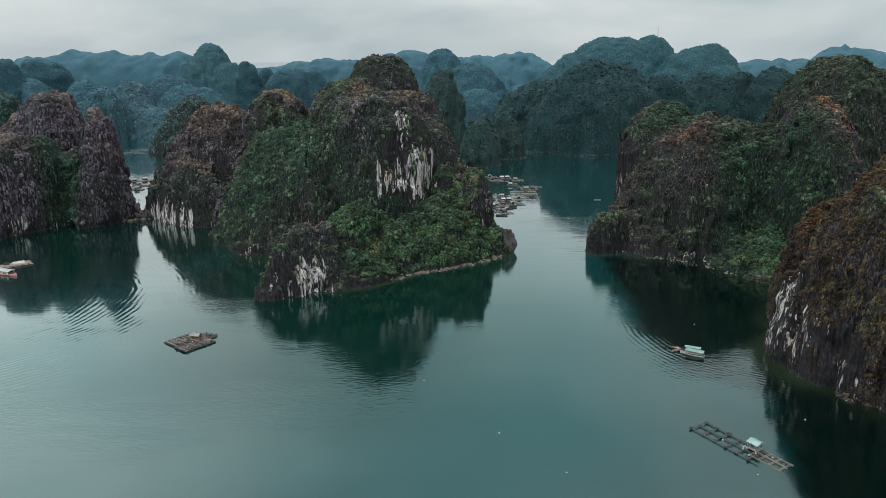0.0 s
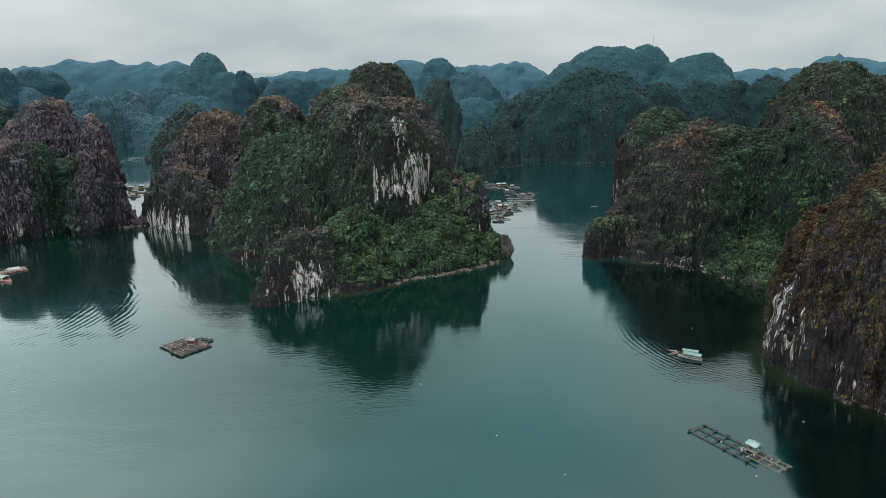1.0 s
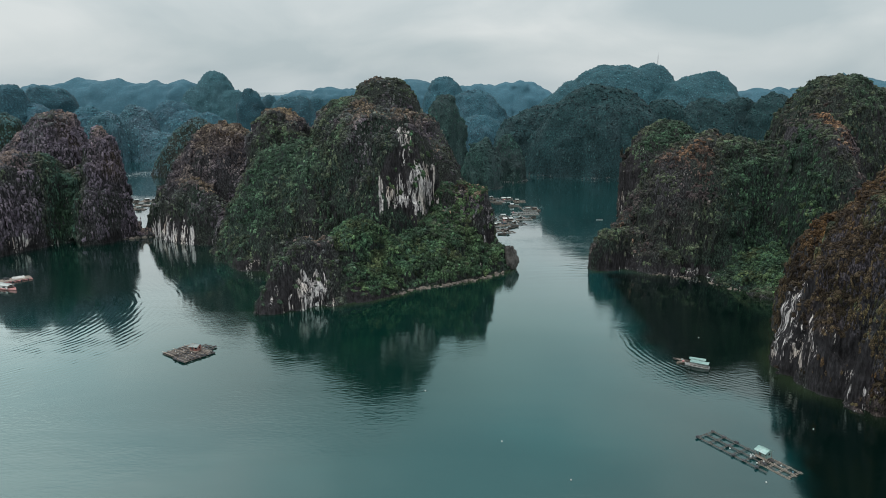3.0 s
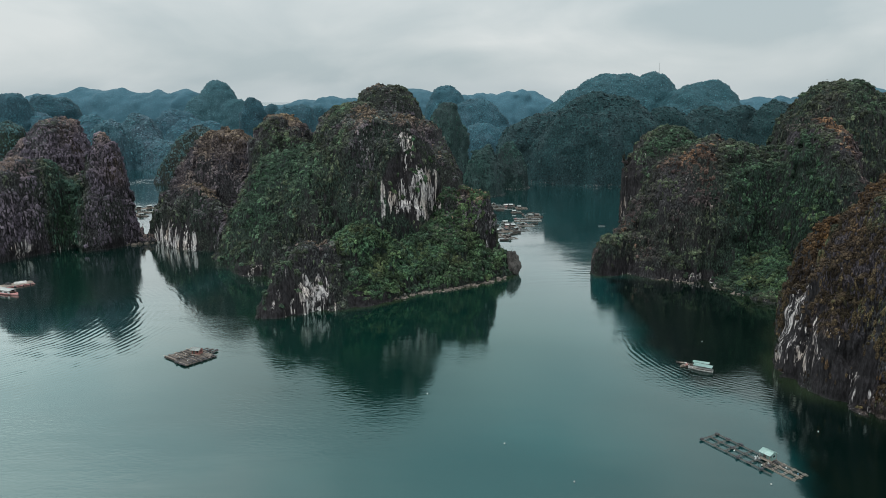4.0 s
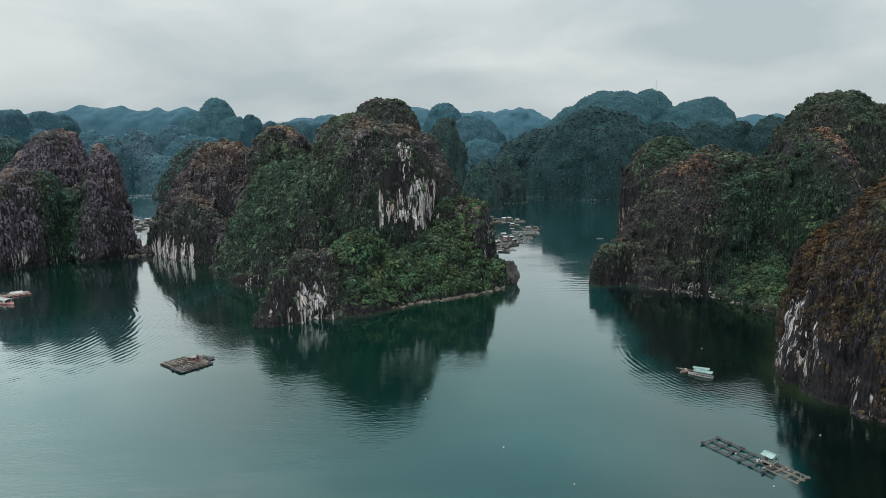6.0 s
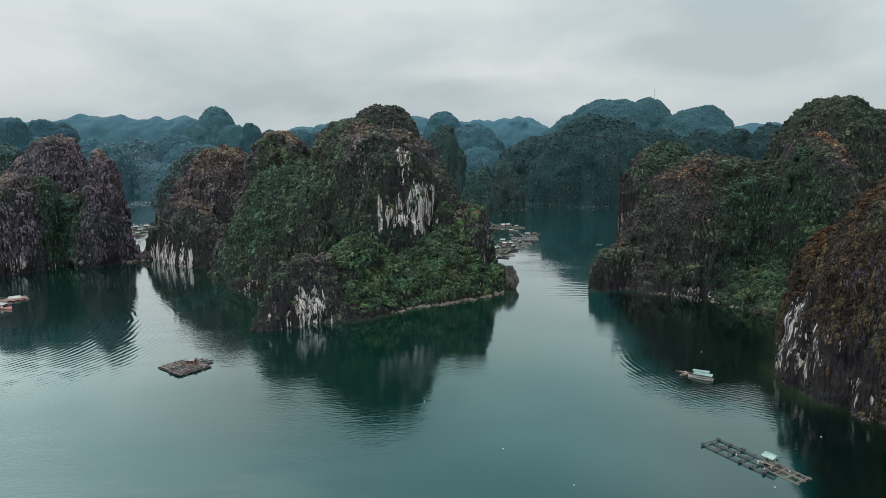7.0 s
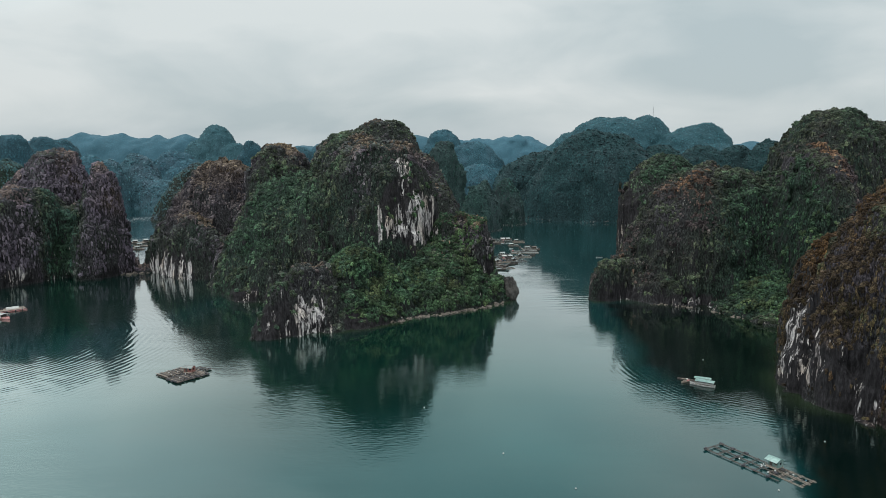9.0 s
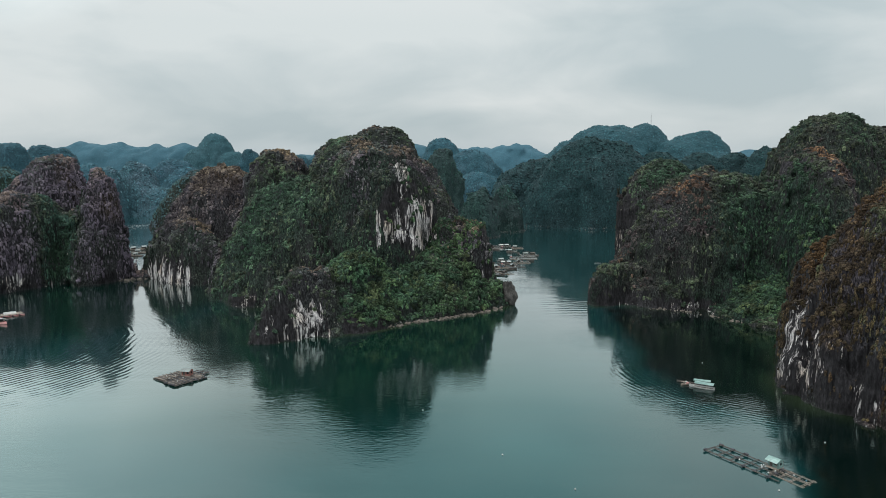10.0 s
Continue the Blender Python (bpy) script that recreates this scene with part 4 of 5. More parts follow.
land("distant_hills", "limestone ridge on the horizon, hazed pale blue", HORIZON, 6.0, LEAF_LAST, blend=8, seed=131)
land("distant_hills", "limestone ridge on the horizon, hazed pale blue", HORIZON2, 6.0, LEAF_LAST, blend=8, seed=143)

# ---- the sea, one sheet to the horizon, finer in the bay ----
bay_x = np.concatenate([[-9000, -3000, -1000], np.arange(-320, 261, 5.0), [1000, 3000, 9000]])
bay_y = np.concatenate([[-9000, -3000, -300], np.arange(100, 461, 5.0), [2000, 4000, 9000]])
sea_x, sea_y = np.meshgrid(bay_x, bay_y, indexing="ij")
rise = dome_height([h for plan in (CENTRAL, EAST, CLIFF, WEST) for h in plan], sea_x, sea_y, 1.0)
shore = np.minimum(rise, 0) / 60 + 0.06 * grain3(sea_x / 14, sea_y / 14, sea_x * 0, 301)
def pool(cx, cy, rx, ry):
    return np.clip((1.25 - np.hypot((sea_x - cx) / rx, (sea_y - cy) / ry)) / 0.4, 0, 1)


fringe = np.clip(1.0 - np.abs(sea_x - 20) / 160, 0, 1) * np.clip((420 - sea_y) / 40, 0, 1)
# ellipses where the islands' reflections are painted darker into the water
reflect_dark = np.maximum(pool(-38, 302, 78, 112), pool(-195, 365, 82, 75))
shoal = np.clip(1 + shore / 0.20, 0, 1) ** 1.5 * np.clip(fringe * 1.4, 0, 1)
# border fitted to the reflection's edge; water east of it is painted dark
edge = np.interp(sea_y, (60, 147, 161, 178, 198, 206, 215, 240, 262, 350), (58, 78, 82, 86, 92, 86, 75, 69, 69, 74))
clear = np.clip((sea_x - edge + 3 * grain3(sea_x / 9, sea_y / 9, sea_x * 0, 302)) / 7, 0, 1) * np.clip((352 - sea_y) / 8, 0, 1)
index = np.arange(sea_x.size).reshape(sea_x.shape)
cells = np.stack([index[:-1, :-1], index[1:, :-1], index[1:, 1:], index[:-1, 1:]], -1).reshape(-1, 4)
sea = new("water", quads_mesh("water", np.stack([sea_x, sea_y, sea_x * 0], -1).reshape(-1, 3), cells, WATER, False, {"reflect_dark": reflect_dark.ravel(), "shoal": shoal.ravel(), "clear": clear.ravel()}))
tagged(sea, "calm dark green sea water with faint ripples", "sea", kind="structure")


# ---- loose things: builders ----
def part(name, mesh, mat, parent, label="", m=None):
    """Links a bmesh, or a mesh that other parts share, as one object under a thing or a part."""
    if isinstance(mesh, bmesh.types.BMesh):
        me = bpy.data.meshes.new(name)
        mesh.to_mesh(me)
        mesh.free()
        me.materials.append(mat)
    else:
        me = mesh
    ob = new(name, me)
    ob.parent = parent
    if m is not None:
        ob.matrix_basis = m
    return tagged(ob, label) if label else ob


def bar(length, width, height, bevel=0.03):
    """A squared beam along x from its middle, edges eased."""
    bm = bmesh.new()
    bmesh.ops.create_cube(bm, size=1.0, matrix=Matrix.Diagonal((length, width, height, 1)))
    bmesh.ops.bevel(bm, geom=bm.edges[:], offset=min(bevel, width * 0.2, height * 0.2), segments=1, affect="EDGES")
    return bm


def pole(length, radius, taper=0.85, sides=8):
    """A round log along x, a little thinner at one end, slightly bowed."""
    bm = bmesh.new()
    bmesh.ops.create_cone(bm, cap_ends=True, segments=sides, radius1=radius, radius2=radius * taper, depth=length, matrix=Matrix.Rotation(radians(90), 4, "Y"))
    for v in bm.verts:
        v.co.z += 0.04 * math.cos(v.co.x / length * math.pi)
    return bm


def drum(length=0.95, radius=0.32):
    """A closed drum along x with two hoops."""
    bm = bmesh.new()
    prev = None
    for x, r in ((-0.5, 0.85), (-0.46, 1.0), (-0.2, 1.0), (-0.17, 1.08), (-0.14, 1.0), (0.14, 1.0), (0.17, 1.08), (0.2, 1.0), (0.46, 1.0), (0.5, 0.85)):
        ring = [bm.verts.new((x * length, r * radius * math.cos(a * math.pi / 5), r * radius * math.sin(a * math.pi / 5))) for a in range(10)]
        if prev:
            for k in range(10):
                bm.faces.new((prev[k], prev[(k + 1) % 10], ring[(k + 1) % 10], ring[k]))
        else:
            bm.faces.new(ring[::-1])
        prev = ring
    bm.faces.new(prev)
    return bm


def shared(name, bm, mat):
    me = bpy.data.meshes.new(name)
    bm.to_mesh(me)
    bm.free()
    me.materials.append(mat)
    return me


DRUM_MESH = shared("drum", drum(), DRUM)
BUOY_MESHES = []
for buoy_mat in (WHITE, BLUE, DRUM):
    bm = bmesh.new()
    bmesh.ops.create_uvsphere(bm, u_segments=10, v_segments=7, radius=0.22)
    for v in bm.verts:
        v.co.z *= 0.85
    bmesh.ops.create_cone(bm, cap_ends=True, segments=6, radius1=0.06, radius2=0.05, depth=0.14, matrix=Matrix.Translation((0, 0, 0.22)))
    BUOY_MESHES.append(shared("buoy", bm, buoy_mat))


def roof_sheet(width, depth, rise, over, thick=0.06):
    """A low gable roof, ridge along x, of folded sheet with ribs."""
    bm = bmesh.new()
    w, d = width / 2 + over, depth / 2 + over
    steps = max(6, int(width / 0.35))
    for sign in (-1, 1):
        rows = []
        for level in (0, 1):
            for k in range(steps + 1):
                x = -w + 2 * w * k / steps
                rib = 0.035 if k % 2 else 0.0
                rows.append((bm.verts.new((x, 0, rise + rib - level * thick)), bm.verts.new((x, sign * d, -rise * over / (depth / 2) + rib - level * thick))))
        n = steps + 1
        for k in range(steps):
            for base in (0, n):
                quad = [rows[base + k][0], rows[base + k + 1][0], rows[base + k + 1][1], rows[base + k][1]]
                bm.faces.new(quad if (sign < 0) == (base == 0) else quad[::-1])
            bm.faces.new([rows[k][1], rows[k + 1][1], rows[n + k + 1][1], rows[n + k][1]])
        for k in (0, steps):
            bm.faces.new([rows[k][0], rows[k][1], rows[n + k][1], rows[n + k][0]])
    bmesh.ops.recalc_face_normals(bm, faces=bm.faces)
    return bm


def wall_with_holes(width, height, holes, thick=0.08):
    """An upright wall along x with oblong holes (x, z, w, h) that go through it."""
    bm = bmesh.new()
    xs = sorted({-width / 2, width / 2, *(v for x, z, w, h in holes for v in (x - w / 2, x + w / 2))})
    zs = sorted({0.0, height, *(v for x, z, w, h in holes for v in (z, z + h))})
    for xa, xb in zip(xs, xs[1:]):
        for za, zb in zip(zs, zs[1:]):
            cx, cz = (xa + xb) / 2, (za + zb) / 2
            if any(abs(cx - x) < w / 2 and z < cz < z + h for x, z, w, h in holes):
                continue
            bmesh.ops.create_cube(bm, size=1.0, matrix=Matrix.Translation((cx, 0, cz)) @ Matrix.Diagonal((xb - xa, thick, zb - za, 1)))
    bmesh.ops.remove_doubles(bm, verts=bm.verts, dist=0.001)
    return bm


def hut(name, label, width, depth, height, wall_mat, roof_mat, base, porch=0.0, parent=None):
    """A raft hut: four walls with a door and windows, corner posts and a ribbed roof. parent: the raft that it is built on."""
    ob = new(name)
    ob.matrix_basis = base
    if parent:
        ob.parent = parent
    else:
        tagged(ob, label, "hut")
    door_x = -width * 0.22
    front = part("wall", wall_with_holes(width, height, [(door_x, 0.02, 0.8, height * 0.82), (width * 0.24, height * 0.38, 0.8, 0.7)]), wall_mat, ob, "", pose(0, -depth / 2, 0))
    back = part("wall", wall_with_holes(width, height, [(0, height * 0.38, 0.8, 0.7)]), wall_mat, ob, "", pose(0, depth / 2, 0))
    for sign in (-1, 1):
        side = part("wall", wall_with_holes(depth - 0.1, height, [(0, height * 0.4, 0.7, 0.6)]), wall_mat, ob, "", pose(sign * width / 2, 0, 0, 0, 0, 90))
        part("window_pane", bar(0.72, 0.03, 0.62), DARKGLASS, side, "dark window pane", pose(0, 0, height * 0.4 + 0.3))
    part("window_pane", bar(0.82, 0.03, 0.72), DARKGLASS, front, "dark window pane", pose(width * 0.24, 0, height * 0.38 + 0.35))
    part("window_pane", bar(0.82, 0.03, 0.72), DARKGLASS, back, "dark window pane", pose(0, 0, height * 0.38 + 0.35))
    door = part("door", bar(0.78, 0.05, height * 0.8), BARK, ob, "brown plank door", pose(door_x, -depth / 2 + 0.03, height * 0.41))
    part("door_handle", bar(0.12, 0.05, 0.03, 0.008), STEEL, door, "steel handle", pose(0.28, -0.04, 0))
    part("floor_board", bar(width + 0.4, depth + 0.4 + porch, 0.1), TIMBER, ob, "", pose(0, -porch / 2, -0.05))
    for sx in (-1, 1):
        for sy in (-1, 1):
            part("post", bar(height, 0.1, 0.1), TIMBER, ob, "", pose(sx * (width / 2 + 0.02), sy * (depth / 2 + 0.02) - (porch if sy < 0 else 0), height / 2, 0, 90, 0))
    part("roof", roof_sheet(width, depth + porch, 0.55, 0.3), roof_mat, ob, "", pose(0, -porch / 2, height))
    for sign in (-1, 1):
        gable = bmesh.new()
        pts = [gable.verts.new((sign * width / 2 + e, y, z)) for e in (-0.04, 0.04) for y, z in ((-depth / 2, height), (depth / 2, height), (0, height + 0.5))]
        gable.faces.new(pts[:3]), gable.faces.new(pts[3:][::-1])
        for k in range(3):
            gable.faces.new((pts[k], pts[(k + 1) % 3], pts[3 + (k + 1) % 3], pts[3 + k]))
        bmesh.ops.recalc_face_normals(gable, faces=gable.faces)
        part("gable", gable, wall_mat, ob)
    return ob


def cages(name, label, base, along, across, length, width, mat=BARK, radius=0.10, drums=True, pairs=True, group="fish rafts"):
    """A fish raft: pairs of logs lengthwise and crosswise, drums under the crossings, netting in the cells. along: where crosswise logs lie; across: where lengthwise logs lie."""
    ob = tagged(new(name), label, "fish raft", group)
    ob.matrix_basis = base
    long_log, cross_log = shared("log", pole(length, radius), mat), shared("log", pole(width, radius), mat)
    gap = 0.2 if pairs else 0.0
    level = 0.28 if drums else radius * 0.5
    for v in across:
        for s in (-gap, gap) if pairs else (0,):
            part("log", long_log, mat, ob, "", pose(length / 2, v + s, level + random.uniform(-0.03, 0.03), 0, 0, random.uniform(-0.4, 0.4)))
    for u in along:
        for s in (-gap, gap) if pairs else (0,):
            part("cross_log", cross_log, mat, ob, "", pose(u + s, width / 2, level + radius * 1.7, 0, 0, 90 + random.uniform(-1, 1)))
    if drums:
        for u in along:
            for v in across:
                if random.random() < 0.8:
                    part("drum", DRUM_MESH, DRUM, ob, "", pose(u + random.uniform(-0.3, 0.3), v + random.uniform(-0.2, 0.2), 0.18 + random.uniform(0, 0.35), 0, 0, random.choice((0, 90)) + random.uniform(-12, 12)))
    return ob


def boat(name, label, base, length, beam, hull_mat, roof_mat, cabin=0.6, group="boats", high=1.0, closed=True):
    """A wooden boat: a lofted hull with rail, deck, and a cabin or canopy on posts. Bow towards +x."""
    ob = tagged(new(name), label, "boat", group)
    ob.matrix_basis = base
    bm = bmesh.new()
    rows = []
    for k in range(15):
        s = k / 14
        x = (s - 0.5) * length
        full = 0.72 + 0.28 * math.sin(math.pi / 2 * min(1, s / 0.42)) if s < 0.42 else max(0.0, math.cos(math.pi / 2 * (s - 0.42) / 0.58)) ** 0.75
        half = beam / 2 * max(0.03, full)
        sheer = high * (0.62 + 0.16 * (1 - s) ** 3 + 0.55 * s**3)
        keel = -0.3 + 0.5 * high * max(0.0, s - 0.8) / 0.2
        rows.append([bm.verts.new((x + 0.35 * sheer * max(0.0, s - 0.7), y * half, z)) for y, z in ((-1.0, sheer), (-0.94, sheer * 0.45), (-0.6, keel * 0.6), (0.0, keel), (0.6, keel * 0.6), (0.94, sheer * 0.45), (1.0, sheer))])
    for a, b in zip(rows, rows[1:]):
        for k in range(6):
            bm.faces.new((a[k], b[k], b[k + 1], a[k + 1]))
    bm.faces.new(rows[0])
    bmesh.ops.recalc_face_normals(bm, faces=bm.faces)
    thick = bmesh.ops.solidify(bm, geom=bm.faces[:], thickness=0.07)
    hull = part("hull", bm, hull_mat, ob)
    part("deck", bar(length * 0.74, beam * 0.74, 0.06), TIMBER, ob, "", pose(-length * 0.06, 0, 0.42 * high))
    for sign in (-1, 1):
        part("rail", pole(length * 0.6, 0.05, 1.0), hull_mat, ob, "", pose(-length * 0.12, sign * beam * 0.47, 0.72 * high))
    if cabin:
        cl, cw = length * cabin, beam * 0.72
        for sign in (-1, 1):
            if not closed:
                part("bulwark", bar(cl * 0.9, 0.06, 0.2), WHITE, ob, "", pose(-length * 0.1, sign * cw / 2, 0.9))
                continue
            side = part("cabin_side", wall_with_holes(cl, 1.0, [(cl * q, 0.35, cl * 0.18, 0.5) for q in (-0.3, 0, 0.3)]), WHITE, ob, "", pose(-length * 0.1, sign * cw / 2, 0.58))
            for q in (-0.3, 0, 0.3):
                part("window_pane", bar(cl * 0.185, 0.03, 0.51), DARKGLASS, side, "dark window pane", pose(cl * q, 0, 0.6))
        for k in range(4):
            for sign in (-1, 1):
                part("post", bar(1.5 if closed else 1.25, 0.08, 0.08), WHITE, ob, "", pose(-length * 0.1 + (k / 3 - 0.5) * cl * 0.96, sign * (cw / 2 + 0.06), 1.3 if closed else 1.1, 0, 90, 0))
        canopy = bmesh.new()
        ring = []
        for j in range(7):
            y = (j / 6 - 0.5) * (cw + 0.7)
            z = 0.28 * (1 - (2 * j / 6 - 1) ** 2)
            ring.append([canopy.verts.new((x * (cl / 2 + 0.4), y, z - e)) for x in (-1, 1) for e in (0, 0.07)])
        for a, b in zip(ring, ring[1:]):
            canopy.faces.new((a[0], a[2], b[2], b[0])), canopy.faces.new((a[1], b[1], b[3], a[3]))
            canopy.faces.new((a[0], b[0], b[1], a[1])), canopy.faces.new((a[2], a[3], b[3], b[2]))
        canopy.faces.new((ring[0][0], ring[0][1], ring[0][3], ring[0][2])), canopy.faces.new((ring[-1][0], ring[-1][2], ring[-1][3], ring[-1][1]))
        bmesh.ops.recalc_face_normals(canopy, faces=canopy.faces)
        part("canopy", canopy, roof_mat, ob, "", pose(-length * 0.1, 0, 2.02 if closed else 1.7))
    return ob


def rock_mesh(seed, flat=0.7, detail=2, mat=None, tall=None):
    """A broken boulder of radius 1."""
    bm = bmesh.new()
    bmesh.ops.create_icosphere(bm, subdivisions=detail, radius=1.0)
    for v in bm.verts:
        d = v.co.normalized()
        n = noise.noise(d * 1.3 + Vector((seed * 7.1, 0, 0))) * 0.45 + noise.noise(d * 3.1 + Vector((0, seed * 3.7, 0))) * 0.22 + noise.noise(Vector((d.x * 7, d.y * 7, d.z * 2.5 + seed))) * 0.10
        v.co = d * (1 + n)
        v.co.z *= flat
    return shared("boulder", bm, mat or BOULDER)


# ---- rocks ----
ROCKS = [rock_mesh(k, 0.62 + 0.06 * (k % 4), 2) for k in range(6)]


def shore_rocks(island, stretch, count, spread, low, high):
    """Fallen blocks along a stretch of shore, given by its bends."""
    legs = [(Vector(a), Vector(b)) for a, b in zip(stretch, stretch[1:])]
    lengths = [(b - a).length for a, b in legs]
    for _ in range(count):
        s = random.uniform(0, sum(lengths))
        for (a, b), size in zip(legs, lengths):
            if s <= size:
                break
            s -= size
        p = a.lerp(b, s / size)
        side = Vector((b.y - a.y, a.x - b.x)).normalized()
        p += side * random.gauss(0, spread)
        r = low + (high - low) * random.random() ** 2.2
        m = pose(p.x, p.y, random.uniform(-0.1, 0.45) * r, random.uniform(-25, 25), random.uniform(-25, 25), random.uniform(0, 360)) @ Matrix.Diagonal((r * random.uniform(0.8, 1.4), r, r, 1))
        part("boulder", random.choice(ROCKS), BOULDER, island, "", m)


shore_rocks(central, [(-25, 309), (-12, 319.5), (3, 327), (17, 337.5), (29, 347)], 210, 1.1, 0.2, 1.0)
shore_rocks(east, [(99, 345.5), (112, 342), (126, 327.5), (132, 317.5), (140, 305)], 60, 1.0, 0.2, 0.9)
shore_rocks(west, [(-240, 385), (-230, 404)], 25, 0.8, 0.3, 1.2)
shore_rocks(west, [(-201, 419), (-186, 427), (-177, 431)], 35, 1.0, 0.35, 1.4)

bm = bmesh.new()
bmesh.ops.create_icosphere(bm, subdivisions=5, radius=1.0)
for v in bm.verts:
    d = v.co.normalized()
    n = noise.noise(d * 1.4 + Vector((4, 1, 0))) * 0.35 + noise.noise(Vector((d.x * 4, d.y * 4, d.z * 2))) * 0.2 + noise.noise(Vector((d.x * 12, d.y * 12, d.z * 4))) * 0.09
    v.co = Vector((d.x * 3.6, d.y * 3.8, d.z * 6.2)) * (1 + n)
    v.co.x -= v.co.z * 0.06
stack = new("sea_stack", shared("sea_stack", bm, STACK))
stack.matrix_basis = pose(33.2, 357.5, 4.2)
tagged(stack, "weathered grey limestone stack at the water's edge", "rock")

# ---- the long fish raft with the teal hut ----
raft_a = pose(68.0, 178.6, 0, 0, 0, -59.3)
long_raft = cages("fish_raft", "long dark log fish raft with open cells", raft_a @ pose(0, -1.2, 0), (0.3, 3.9, 7.5, 11.1, 14.6, 18.0), (0.2, 3.3, 6.3), 21.0, 6.7, BARK, 0.085)
hut("raft_hut", "faded teal hut with a porch on a fish raft", 2.7, 1.7, 1.75, TEAL, TEAL, raft_a @ pose(15.8, 5.0, 0.62), 0.9)
east_raft = cages("fish_raft", "bleached timber fish raft beside the teal hut", raft_a @ pose(16.6, 1.2, 0.02), (0.2, 2.8, 5.6, 8.4), (0.2, 2.6, 5.0), 9.0, 5.3, TIMBER, 0.09, False)
for u, v, k in ((13.8, 2.4, 0), (14.3, 2.0, 0), (14.0, 3.0, 0), (14.8, 2.6, 0), (9.0, 0.6, 0), (17.6, 2.4, 0), (23.6, 3.9, 2), (24.2, 4.4, 1), (20.9, 4.6, 0), (14.6, 1.4, 0), (17.3, 0.2, 0), (7.2, 4.8, 2)):
    tagged(new("buoy", BUOY_MESHES[k]), ("white", "blue", "dark")[k] + " plastic float lying on the fish raft", "buoy", "floats").matrix_basis = raft_a @ pose(u, v, 0.44 if u > 19 else 0.70, 0, 0, 40 * u)
plank = shared("plank", bar(8.2, 0.24, 0.05), TIMBER)
part("plank", plank, TIMBER, east_raft, "", pose(4.3, 2.6, 0.36))
# ---- the square fish raft with the red hut ----
raft_b = pose(-98.0, 238.7, 0, 0, 0, -36.9)
for k, (u0, v0, size) in enumerate(((0.0, 0.0, 7.2), (7.4, -0.8, 6.4))):
    one = cages("fish_raft", "square brown fish raft of closely laid logs", raft_b @ pose(u0, v0, 0), [0.3 + size / 5 * j * 0.96 for j in range(6)], [0.4 + 1.9 * j for j in range(7)], size, 12.4, BARK, 0.09, k == 1)
    kinds = [shared("plank", bar(size * f, 0.17, 0.05), mat) for mat in (TIMBER, BARK, BARK) for f in (0.5, 0.7, 0.94)]
    for j in range(50):
        for _ in range(2):
            if random.random() < 0.72:
                part("plank", random.choice(kinds), TIMBER, one, "", pose(size / 2 + random.uniform(-0.16, 0.16) * size, 0.25 + 0.243 * j, 0.57 + 0.05 * _ + random.uniform(0, 0.02), 0, 0, random.uniform(-2, 2)))
hut("raft_hut", "red plank hut with a pale roof on a square raft", 2.9, 2.1, 1.7, RED, LEAD, raft_b @ pose(7.6, 8.2, 0.82, 0, 0, 24), 0.4)
skiff_raft = cages("fish_raft", "narrow dark log pontoon behind the red hut", raft_b @ pose(5.2, 11.7, 0, 0, 0, 12), (0.3, 2.6, 4.9), (0.3, 2.2), 5.4, 2.8)
for u, v, k in ((3.2, 3.0, 0), (5.0, 5.2, 0), (9.0, 5.5, 0), (10.4, 6.4, 2), (11.3, 5.4, 2), (2.0, 8.0, 2), (6.0, 2.2, 0), (11.0, 2.0, 0)):
    tagged(new("buoy", BUOY_MESHES[k]), ("white", "blue", "dark")[k] + " plastic float lying on the square raft", "buoy", "floats").matrix_basis = raft_b @ pose(u, v, 0.84, 0, 0, 50 * u)

# ---- boats ----
boat("passenger_boat", "pale wooden boat with a faded teal canopy", pose(83.7, 227.6, 0, 0, 0, 150), 7.8, 2.7, WHITE, TEAL, 0.66, "boats", 0.65, False)
boat("passenger_boat", "low wooden boat with a grey canopy moored behind another", pose(84.1, 230.4, 0, 0, 0, 156), 6.4, 1.7, BARK, TEAL, 0.7, "boats", 0.7, False)
boat("rowing_boat", "small pale wooden boat tied beside the passenger boat", pose(79.5, 231.0, 0, 0, 0, 205), 3.8, 1.3, TIMBER, PALE, False, "boats", 0.55)
boat("rowing_boat", "small weathered wooden boat tied beside the passenger boat", pose(79.7, 233.2, 0, 0, 0, 152), 4.4, 1.4, BARK, PALE, False, "boats", 0.55)
for x, y, turn in ((80.3, 231.3, 20), (79.0, 230.8, 70), (80.4, 232.8, 0)):
    crate = new("crate", shared("crate", bar(0.7, 0.5, 0.4), (WHITE, TIMBER, PINK)[int(turn) % 3]))
    tagged(crate, "small crate lying in a rowing boat", "crate", "crates in the boats").matrix_basis = pose(x, y, 0.46, 0, 0, turn)
boat("house_boat", "pink and red houseboat with a pale blue roof", pose(-200.6, 320.0, 0, 0, 0, -22), 15.0, 4.6, PINK, PALE, 0.78)
house_raft = cages("fish_raft", "timber raft moored beside the pink houseboat", pose(-207.4, 326.0, 0, 0, 0, 41), (0.3, 3.5, 6.8, 10.0, 13.2), (0.4, 3.2, 5.8), 15.0, 6.4, PINK, 0.14)
deck = shared("plank", bar(14.4, 0.3, 0.06), TIMBER)
for j in range(17):
    part("plank", deck, TIMBER, house_raft, "", pose(7.4, 0.5 + 0.34 * j, 0.70))
tarp = bmesh.new()
bmesh.ops.create_grid(tarp, x_segments=14, y_segments=8, size=1.0)
